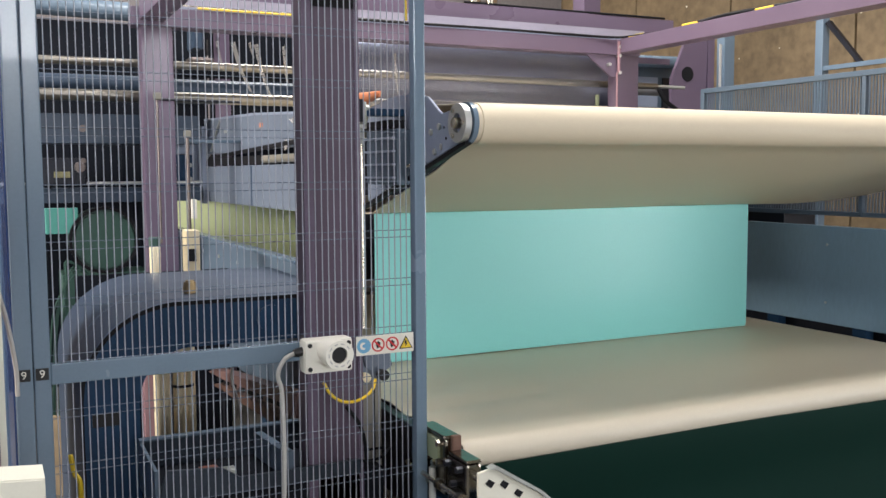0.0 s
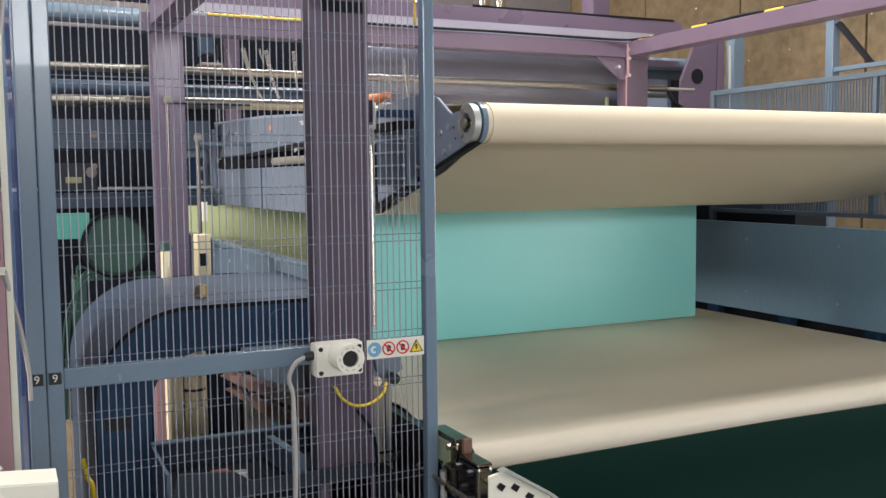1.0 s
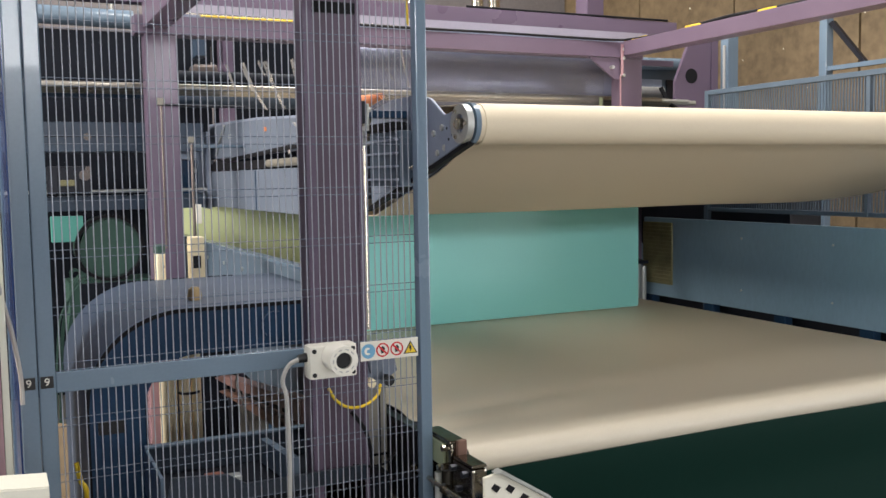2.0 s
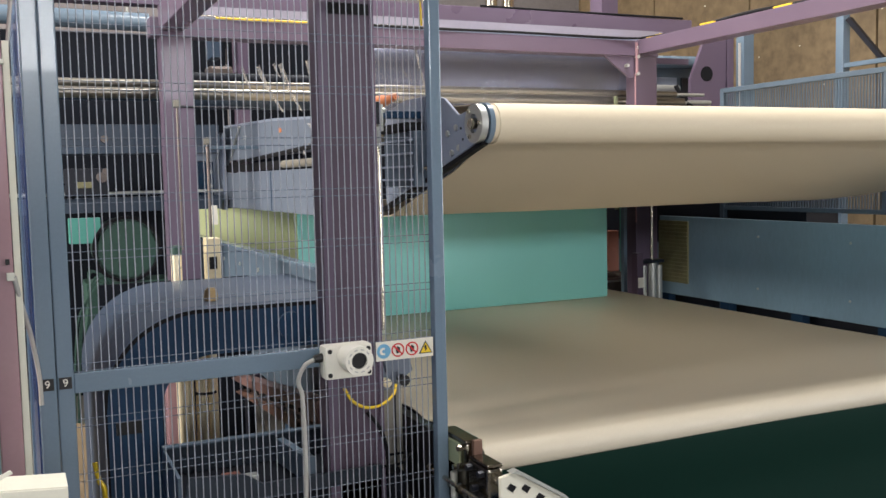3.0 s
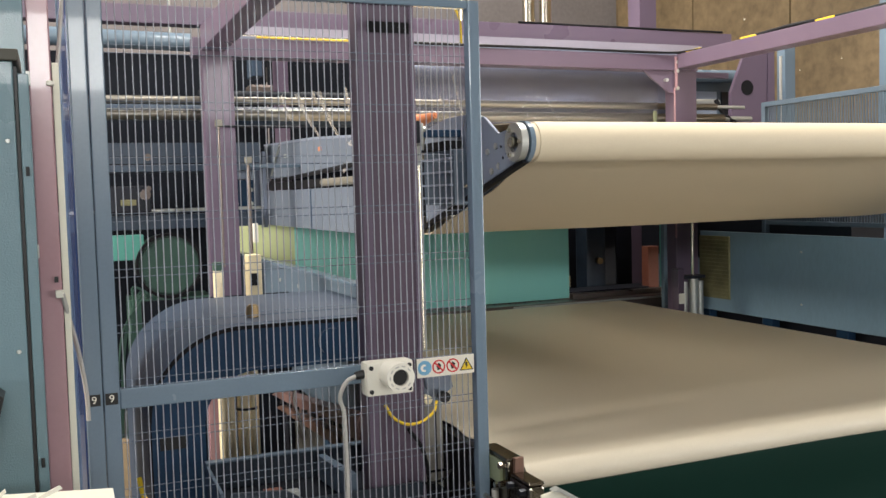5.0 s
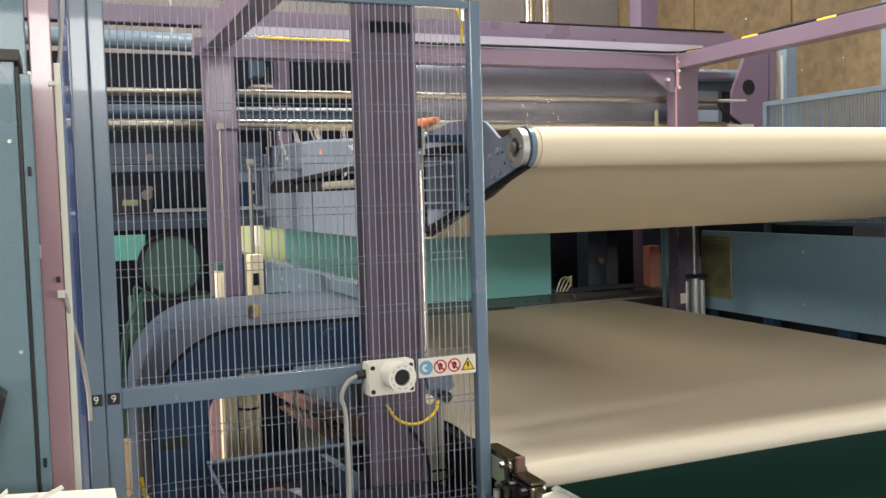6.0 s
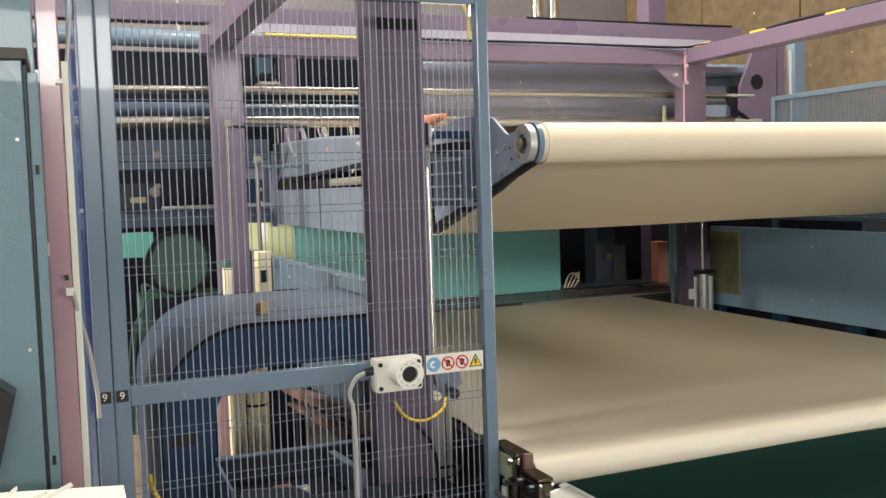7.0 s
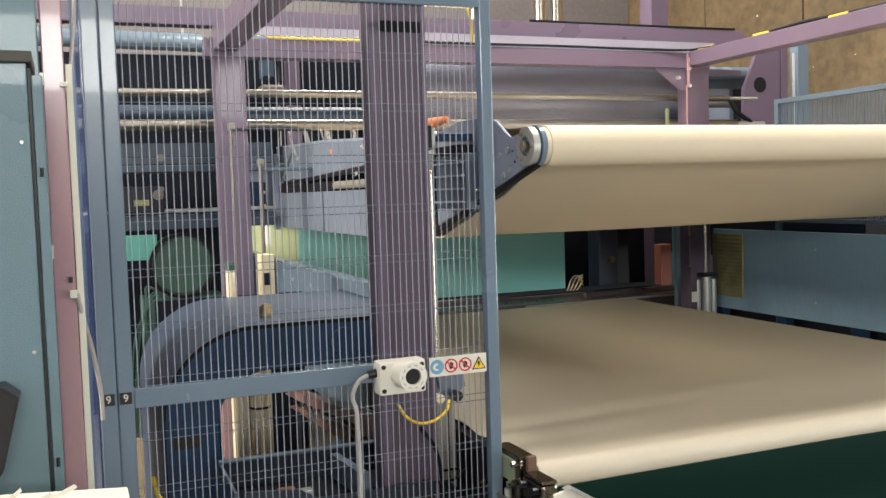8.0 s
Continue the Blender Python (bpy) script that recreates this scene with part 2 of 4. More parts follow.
def hose(pts, r, seg=10, steps=6, bm=None):
    """A bent cable or tube through the points."""
    own = bmesh.new()
    path = smooth_path(pts, steps)
    side, prev = None, None
    for i, c in enumerate(path):
        d = (path[min(i + 1, len(path) - 1)] - path[max(i - 1, 0)]).normalized()
        if side is None:
            side = d.orthogonal().normalized()
        side = (side - d * side.dot(d)).normalized()
        up = d.cross(side)
        cur = [own.verts.new(c + r * (math.cos(2 * math.pi * k / seg) * side + math.sin(2 * math.pi * k / seg) * up)) for k in range(seg)]
        if prev:
            for k in range(seg):
                own.faces.new((prev[k], prev[(k + 1) % seg], cur[(k + 1) % seg], cur[k]))
        else:
            own.faces.new(cur[::-1])
        prev = cur
    own.faces.new(prev)
    return join(bm, own)


def arc(cx, cz, r, a0, a1, n=14):
    return [(cx + r * math.cos(radians(a0 + (a1 - a0) * i / n)), cz + r * math.sin(radians(a0 + (a1 - a0) * i / n))) for i in range(n + 1)]


def sheet(profile, x0, x1, thick, across=1, sag=None):
    """A belt: a line of (y, z) carried across from x0 to x1, with thickness."""
    own = bmesh.new()
    n = len(profile)
    rows = []
    for j in range(n):
        a, b = Vector(profile[max(j - 1, 0)]), Vector(profile[min(j + 1, n - 1)])
        d = (b - a).normalized()
        nrm = Vector((-d.y, d.x)) * thick
        row = []
        for k in range(across + 1):
            x = x0 + (x1 - x0) * k / across
            dy, dz = sag(x, profile[j]) if sag else (0, 0)
            y, z = profile[j][0] + dy, profile[j][1] + dz
            row.append((own.verts.new((x, y, z)), own.verts.new((x, y + nrm.x, z + nrm.y))))
        rows.append(row)
    for j in range(n - 1):
        for k in range(across):
            a, b, c, d = rows[j][k], rows[j][k + 1], rows[j + 1][k + 1], rows[j + 1][k]
            own.faces.new((a[0], b[0], c[0], d[0]))
            own.faces.new((d[1], c[1], b[1], a[1]))
    for j in range(n - 1):
        for k in (0, across):
            a, d = rows[j][k], rows[j + 1][k]
            own.faces.new((a[0], d[0], d[1], a[1]))
    for j in (0, n - 1):
        for k in range(across):
            a, b = rows[j][k], rows[j][k + 1]
            own.faces.new((a[0], a[1], b[1], b[0]))
    return own


# ---- the hall ----
def hall():
    def slab(name, bm, mat, label):
        return solo(name, bm, mat, label, name.split("_")[0], kind="structure")
    slab("floor", box(-9, 8.8, -16.2, 13, -0.2, 0, 0), "concrete", "worn dark grey concrete factory floor")
    # the gap at y -5.4 to -1.8 is invented for the added side lamp
    bm = box(8.6, 8.8, -16.2, -5.4, 0, 7, 0)
    box(8.6, 8.8, -1.8, 13, 0, 7, 0, bm)
    box(8.6, 8.8, -5.4, -1.8, 3.5, 7, 0, bm)
    slab("wall_east", bm, "tan", "stained tan sheet wall of the hall")
    bm = box(-9.2, -9, -16.2, -6.8, 0, 7, 0)
    box(-9.2, -9, -6.8, 2.4, 0, 1.1, 0, bm)
    box(-9.2, -9, -6.8, 2.4, 3.7, 7, 0, bm)
    box(-9.2, -9, 2.4, 2.6, 0, 7, 0, bm)
    box(-9.2, -9, 2.6, 8.0, 0, 2.9, 0, bm)
    box(-9.2, -9, 2.6, 8.0, 5.7, 7, 0, bm)
    box(-9.2, -9, 8.0, 13, 0, 7, 0, bm)
    slab("wall_west", bm, "wall", "plain grey hall wall with a long window band")
    slab("wall_north", box(-9, 8.6, 13, 13.2, 0, 7, 0), "backwall", "dim brown-grey hall wall behind the machine")
    bm = box(-9, 8.6, -16.2, -16, 0, 3.95, 0)
    box(-9, 8.6, -16.2, -16, 5.55, 7, 0, bm)
    box(5.05, 8.6, -16.2, -16, 3.95, 5.55, 0, bm)
    box(-9, -5.05, -16.2, -16, 3.95, 5.55, 0, bm)
    slab("wall_south", bm, "wall", "plain grey hall wall with a long window band")
    bm, y = None, -16.2
    for ya, yb, xa, xb in ((-5.1, -3.3, -1.6, 5.6), (-0.3, 1.5, -4.1, -1.5), (2.9, 4.7, 1.2, 4.8), (7.7, 9.5, -2.8, 4.8)):
        if ya > y:
            bm = box(-9.2, 8.8, y, ya, 7, 7.15, 0, bm)
        box(-9.2, xa, ya, yb, 7, 7.15, 0, bm)
        box(xb, 8.8, ya, yb, 7, 7.15, 0, bm)
        y = yb
    box(-0.2, 2.2, 7.7, 9.5, 7, 7.15, 0, bm)
    box(-9.2, 8.8, y, 13.2, 7, 7.15, 0, bm)
    slab("ceiling", bm, "roof", "grey sheet roof with open roof lights")


# ---- guard fence ----
FY = 2.75


def guard_fence():
    f = thing("guard_fence", (0.65, FY, 0), "blue-grey steel safety fence with a welded wire mesh panel", "fence")
    part("post", box(0.057, 0.1025, FY - 0.02, FY + 0.025, 0, 2.45), "blue", f)
    part("post", box(0.1045, 0.148, FY - 0.018, FY + 0.022, 0, 2.45), "blue", f)
    part("post", box(1.249, 1.288, FY - 0.018, FY + 0.022, 0, 2.21), "blue", f)
    part("mid_rail", box(0.148, 0.99, FY - 0.016, FY + 0.02, 1.016, 1.073), "blue", f)
    part("top_rail", box(0.148, 1.249, FY - 0.014, FY + 0.02, 2.185, 2.21), "blue", f)
    part("bottom_rail", box(0.148, 1.249, FY - 0.014, FY + 0.02, 0.1, 0.14), "blue", f)
    me = bpy.data.meshes.new("wire")
    bm = rod((0, 0, 0.14 - 0), (0, 0, 2.185), 0.0018, 6)
    bm.to_mesh(me)
    bm.free()
    me.materials.append(M["wire"])
    x = 0.162
    while x < 1.245:
        w = new("wire", me)
        w.parent = f
        w.location = (x - 0.65, 0.006 + random.uniform(-0.0006, 0.0006), 0)
        x += 0.0205
    mh = bpy.data.meshes.new("cross_wire")
    bm = rod((0.148, 0, 0), (1.249, 0, 0), 0.0013, 6)
    bm.to_mesh(mh)
    bm.free()
    mh.materials.append(M["cross"])
    z = 1.251 - 0.157 * 7
    while z < 2.18:
        for dz in (0, 0.0225):
            w = new("cross_wire", mh)
            w.parent = f
            w.location = (-0.65, 0.0094, z - dz)
        z += 0.157
    # numbered plates
    for cx in (0.0795, 0.1255):
        part("number_plate", box(cx - 0.0165, cx + 0.0165, FY - 0.0215, FY - 0.0185, 1.033, 1.066, 0.001), "black", f)
    # solid side panel that runs back from the corner
    g = thing("side_screen", (0.06, 3.6, 0), "dark blue painted sheet guard panel running back from the fence corner", "panel")
    part("sheet", box(0.052, 0.06, FY + 0.03, 3.95, 0.05, 2.42, 0.002), "screen", g)
    part("frame", box(0.045, 0.085, 3.95, 3.99, 0, 2.45), "blue", g)
    return f


def text_mesh(body, size, material, parent, m, name="lettering"):
    cu = bpy.data.curves.new(name, "FONT")
    cu.body, cu.size, cu.extrude, cu.align_x, cu.align_y = body, size, 0.0004, "CENTER", "CENTER"
    tmp = bpy.data.objects.new("tmp", cu)
    scene.collection.objects.link(tmp)
    bpy.context.view_layer.update()
    me = bpy.data.meshes.new_from_object(tmp.evaluated_get(bpy.context.evaluated_depsgraph_get()))
    bpy.data.objects.remove(tmp)
    bm = bmesh.new()
    bm.from_mesh(me)
    bmesh.ops.transform(bm, matrix=m, verts=bm.verts)
    return part(name, bm, material, parent)


def fence_fittings(fence):
    for cx in (0.0795, 0.1255):
        text_mesh("9", 0.03, "white", fence, pose(cx, FY - 0.0222, 1.0495, 90), "numeral")
    # push-button station
    b = thing("button_station", (0.95, FY - 0.03, 1.02), "off-white push-button box with round collar on the fence rail", "switch")
    y0, y1 = FY - 0.085, FY - 0.018
    cx, cz = 0.931, 1.053
    part("housing", box(0.852, 1.004, y0, y1, 0.985, 1.088, 0.01), "white", b, smooth=True)
    part("bezel", rod((cx, y0 + 0.004, cz), (cx, y0 - 0.06, cz), 0.043, 40, None, 0.042, 0.004), "white", b, smooth=True)
    part("collar", ring((cx, y0 - 0.058, cz), (cx, y0 - 0.085, cz), 0.044, 0.025, 40), "white", b, smooth=True)
    part("button", rod((cx, y0 - 0.05, cz), (cx, y0 - 0.078, cz), 0.0235, 32, None, None, 0.003), "black", b, "black push button", True)
    for sx in (0.866, 0.99):
        for sz in (1.0, 1.073):
            part("screw", rod((sx, y0 + 0.002, sz), (sx, y0 - 0.003, sz), 0.007, 16), "black", b)
    for k in range(9):
        a = radians(40 + 35 * k)
        ring_print = [(cx + 0.034 * math.cos(a + w) * q, cz + 0.034 * math.sin(a + w) * q) for w, q in ((-0.16, 0.96), (0.16, 0.96), (0.16, 1.06), (-0.16, 1.06))]
        part("print", prism(ring_print, "y", y0 - 0.0862, y0 - 0.085), "cable", b)
    part("gland", rod((0.858, FY - 0.05, 1.052), (0.826, FY - 0.05, 1.048), 0.015, 18, None, 0.012, 0.002), "black", b, "black cable gland", True)
    cable = hose([(0.83, FY - 0.05, 1.048), (0.80, FY - 0.05, 1.035), (0.781, FY - 0.047, 1.004), (0.779, FY - 0.04, 0.975), (0.79, FY - 0.035, 0.94), (0.795, FY - 0.03, 0.86),
                  (0.797, FY - 0.028, 0.7), (0.792, FY - 0.026, 0.5), (0.79, FY - 0.026, 0.1)], 0.0068, 10, 5)
    part("cable", cable, "cable", b, "grey cable that bends down the mesh", True)
    # safety sign with four pictograms
    s = thing("safety_sign", (1.14, FY - 0.02, 1.04), "white safety sign with four pictograms fixed to the mesh", "sign")
    sy = FY - 0.012
    part("plate", box(1.042, 1.242, sy - 0.002, sy, 1.012, 1.074, 0.0008), "white", s)
    zc = 1.043
    part("pictogram", rod((1.068, sy - 0.002, zc), (1.068, sy - 0.0034, zc), 0.0235, 32), "sign_blue", s, "round blue mandatory pictogram")
    part("symbol", prism(arc(1.066, zc, 0.012, 60, 300, 10) + arc(1.068, zc, 0.006, 300, 60, 8), "y", sy - 0.0046, sy - 0.0036), "white", s)
    for cx in (1.117, 1.166):
        part("pictogram", ring((cx, sy - 0.002, zc), (cx, sy - 0.0034, zc), 0.0225, 0.018, 32), "red", s, "round red prohibition pictogram")
        part("symbol", prism([(cx - 0.004, zc - 0.012), (cx + 0.006, zc - 0.008), (cx + 0.008, zc + 0.006), (cx - 0.001, zc + 0.013), (cx - 0.008, zc + 0.002)], "y", sy - 0.0032, sy - 0.002), "black", s)
        part("slash", prism([(cx - 0.016, zc + 0.012), (cx - 0.012, zc + 0.016), (cx + 0.016, zc - 0.012), (cx + 0.012, zc - 0.016)], "y", sy - 0.0044, sy - 0.0034), "red", s)
    part("pictogram", prism([(1.19, zc - 0.02), (1.238, zc - 0.02), (1.214, zc + 0.022)], "y", sy - 0.0034, sy - 0.002), "black", s, "yellow warning triangle")
    part("symbol", prism([(1.1955, zc - 0.0168), (1.2325, zc - 0.0168), (1.214, zc + 0.0155)], "y", sy - 0.0044, sy - 0.0036), "yellow", s)
    part("symbol", prism([(1.211, zc + 0.009), (1.218, zc + 0.004), (1.214, zc - 0.001), (1.219, zc - 0.003), (1.211, zc - 0.013), (1.212, zc - 0.004), (1.208, zc - 0.003)], "y", sy - 0.0054, sy - 0.0046), "black", s)


# ---- left foreground ----
def left_group():
    c = thing("control_cabinet", (-0.5, 2.25, 0), "blue-grey orange-peel painted steel control cabinet beside the fence", "cabinet")
    part("door", box(-0.95, -0.066, 2.2, 2.24, 0.2, 1.905, 0.003), "cabinet", c)
    part("body", box(-0.97, -0.06, 2.245, 2.42, 0.1, 1.9, 0.004), "cabinet", c)
    part("plinth", box(-0.95, -0.08, 2.25, 2.41, 0, 0.1, 0.004), "shadowsteel", c)
    part("top", box(-0.97, -0.054, 2.19, 2.45, 1.905, 1.93, 0.003), "olive", c, "dark olive edge of the cabinet top")
    part("edge", box(-0.058, -0.036, 2.205, 2.235, 0.2, 1.88, 0.003), "cabinet", c)
    part("seal", box(-0.0655, -0.0585, 2.206, 2.243, 0.2, 1.895, 0.001), "black", c, "black door seal")
    for z in (1.66, 1.02):
        part("hinge_pin", rod((-0.047, 2.204, z), (-0.047, 2.204, z + 0.02), 0.004, 10), "black", c)
    for z in (1.735, 1.28, 0.83):
        part("screw", rod((-0.083, 2.201, z), (-0.083, 2.196, z), 0.0055, 12, None, 0.004), "zinc", c)
    h = thing("tilted_monitor", (-0.2, 2.12, 1.1), "black tilted operator screen housing", "monitor")
    part("bracket", box(-0.30, -0.24, 2.19, 2.2, 1.0, 1.15, 0.001), "black", h)
    part("housing", prism([(-0.36, 1.21), (-0.142, 1.225), (-0.113, 1.2), (-0.15, 1.05), (-0.2, 0.98), (-0.36, 0.95)], "y", 2.1, 2.19, 0.006), "black", h)
    p = thing("machine_post", (-0.02, 2.65, 0), "dusty pink painted steel post with pale edge strips", "post")
    part("post", box(-0.042, 0.012, 2.6, 2.7, 0, 2.6, 0.004), "pink", p)
    part("edge_strip", box(0.0135, 0.03, 2.604, 2.62, 0, 1.96, 0.002), "ivory", p, "pale cream edge strip")
    part("edge_strip", box(-0.135, -0.048, 2.58, 2.64, 0, 2.6, 0.003), "cabinet", p, "grey-green edge strip")
    for z in (1.46, 1.9):
        part("clip", box(-0.052, -0.038, 2.585, 2.602, z, z + 0.035, 0.002), "zinc", p)
    part("clip", box(-0.005, 0.014, 2.585, 2.602, 1.355, 1.375, 0.002), "white", p)
    part("clip", box(-0.001, 0.018, 2.585, 2.602, 1.9, 1.912, 0.002), "white", p)
    part("tag", box(-0.006, 0.004, 2.594, 2.601, 1.395, 1.41, 0.0005), "black", p)
    w = thing("hose_line", (0.03, 2.66, 1.2), "pale flexible conduit looping to the fence post", "hose")
    part("conduit", hose([(0.012, 2.59, 1.365), (0.026, 2.62, 1.29), (0.044, 2.68, 1.2), (0.06, 2.71, 1.08), (0.062, 2.712, 1.0)], 0.006, 8, 6), "cable", w, smooth=True)
    part("conduit", hose([(0.02, 2.64, 1.9), (0.03, 2.66, 1.98), (0.045, 2.7, 2.12), (0.05, 2.71, 2.25)], 0.005, 8, 6), "cable", w, smooth=True)
    b = thing("cream_board", (-0.1, 1.95, 0), "cream board carton edge with loose thread scraps on top", "carton")
    part("board", prism([(-0.5, 0.0), (0.085, 0.0), (0.085, 1.013), (-0.5, 1.062)], "y", 1.9, 2.0, 0.003), "ivory", b)
    for k, (x, dx, dz) in enumerate(((-0.09, 0.035, 0.012), (-0.06, 0.05, 0.02), (-0.11, -0.04, 0.01), (-0.13, 0.02, 0.016))):
        z = 1.013 + (0.085 - x) * 0.083
        part("scrap", prism([(x, z - 0.002), (x + dx, z + dz), (x + dx * 0.9, z + dz + 0.007), (x - 0.004, z + 0.006)], "y", 1.92 + 0.01 * k, 1.923 + 0.01 * k), "white", b)


# ---- steel frame of the machine ----
def frame_steel():
    f = thing("steel_portal", (2.8, 6.0, 0), "mauve painted steel portal frame of the machine", "frame")
    col = part("column", box(0.961, 1.166, 3.0, 3.1, 0, 3.4, 0.006), "plum", f, "mauve front column with the shade in its colour")
    # strips that paint the lit edges of the column
    part("edge_strip", box(0.963, 0.996, 2.995, 2.9995, 0, 3.3, 0.001), "mauve", col, "lit column edge painted as a lighter mauve strip")
    part("edge_strip", box(1.148, 1.164, 2.995, 2.9995, 0, 3.3, 0.001), "mauve", col, "lit column edge painted as a lighter mauve strip")
    part("band", box(0.998, 1.146, 2.994, 3.0, 2.144, 2.181, 0.001), "dark", col, "dark slot band")
    part("column", box(0.905, 1.097, 6.0, 6.12, 0, 2.6, 0.006), "mauve", f)
    part("column", box(4.49, 4.70, 6.0, 6.12, 0, 2.62, 0.006), "mauve", f)
    part("long_beam", box(0.85, 4.70, 5.98, 6.12, 2.495, 2.612, 0.006), "mauve", f)
    part("long_beam", box(-1.2, 5.3, 6.3, 6.42, 2.74, 2.86, 0.006), "mauve", f)
    part("duct", box(0.95, 4.6, 6.1, 6.22, 2.614, 2.645, 0.004), "steelblue", f, "pale blue cable duct with bright lip")
    part("cover_sheet", box(0.95, 4.95, 6.245, 6.249, 2.614, 2.74, 0), "sheet", f, "dull plastic cover sheet between the beams")
    part("duct_lip", rod((0.95, 6.087, 2.650), (4.6, 6.087, 2.650), 0.006, 10), "chrome", f)
    part("side_beam", box(0.9, 1.05, 2.7, 6.0, 2.53, 2.68, 0.006), "mauve", f)
    part("side_beam", box(4.50, 4.64, 1.2, 6.0, 2.51, 2.62, 0.006), "mauve", f)
    part("gusset", prism([(4.2, 2.495), (4.489, 2.495), (4.489, 2.33), (4.43, 2.33)], "y", 6.0, 6.02, 0.002), "mauve", f)
    for x, z in ((4.50, 2.56), (4.50, 2.49), (4.40, 2.42), (4.50, 2.36)):
        part("bolt", rod((x, 6.0, z), (x, 5.965, z), 0.014, 6), "zinc", f)
    part("edge_strip", box(4.481, 4.489, 5.985, 6.0, 1.2, 2.36, 0.001), "pink", f, "pale edge strip")
    part("guide_rail", box(4.40, 4.425, 6.14, 6.16, 1.3, 2.2, 0.002), "sage", f, "pale upright strip behind the column")
    part("splice_plate", box(4.478, 4.498, 5.968, 5.98, 2.36, 2.60, 0.002), "pink", f, "dusty pink splice plate")
    # cables laid along the beams
    c = thing("beam_cable", (3.0, 6.0, 2.63), "yellow and black cables lying along the beams", "cable")
    part("cable", hose([(1.25, 5.98, 2.622), (1.5, 5.97, 2.62), (1.9, 5.98, 2.624)], 0.007, 8), "yellow", c, smooth=True)
    part("cable", hose([(1.9, 5.98, 2.63), (2.6, 5.97, 2.624), (3.4, 5.98, 2.63), (4.3, 5.97, 2.625), (4.62, 5.9, 2.63)], 0.009, 8), "dark", c, smooth=True)
    part("cable", hose([(4.45, 5.98, 2.626), (4.55, 5.6, 2.627), (4.56, 4.9, 2.628), (4.54, 4.0, 2.628)], 0.005, 8), "dark", c, smooth=True)
    for ya, yb in ((6.0, 5.75), (5.3, 5.0), (4.6, 4.45)):
        part("sleeve", rod((4.54, ya, 2.632), (4.545, yb, 2.632), 0.008, 8), "yellow", c, "short yellow sleeve", True)
    part("cable", hose([(4.55, 5.2, 2.632), (4.53, 4.8, 2.638), (4.56, 4.4, 2.632), (4.55, 3.9, 2.636)], 0.012, 8), "dark", c, smooth=True)
    part("cable", hose([(3.3, 6.3, 2.868), (3.9, 6.32, 2.87), (4.6, 6.3, 2.868), (5.2, 6.3, 2.87)], 0.009, 8), "dark", c, smooth=True)
    part("cable", hose([(1.2, 2.9, 2.3), (1.24, 2.86, 2.24), (1.262, 2.83, 2.17), (1.268, 2.83, 2.09)], 0.004, 8), "yellow", c, smooth=True)


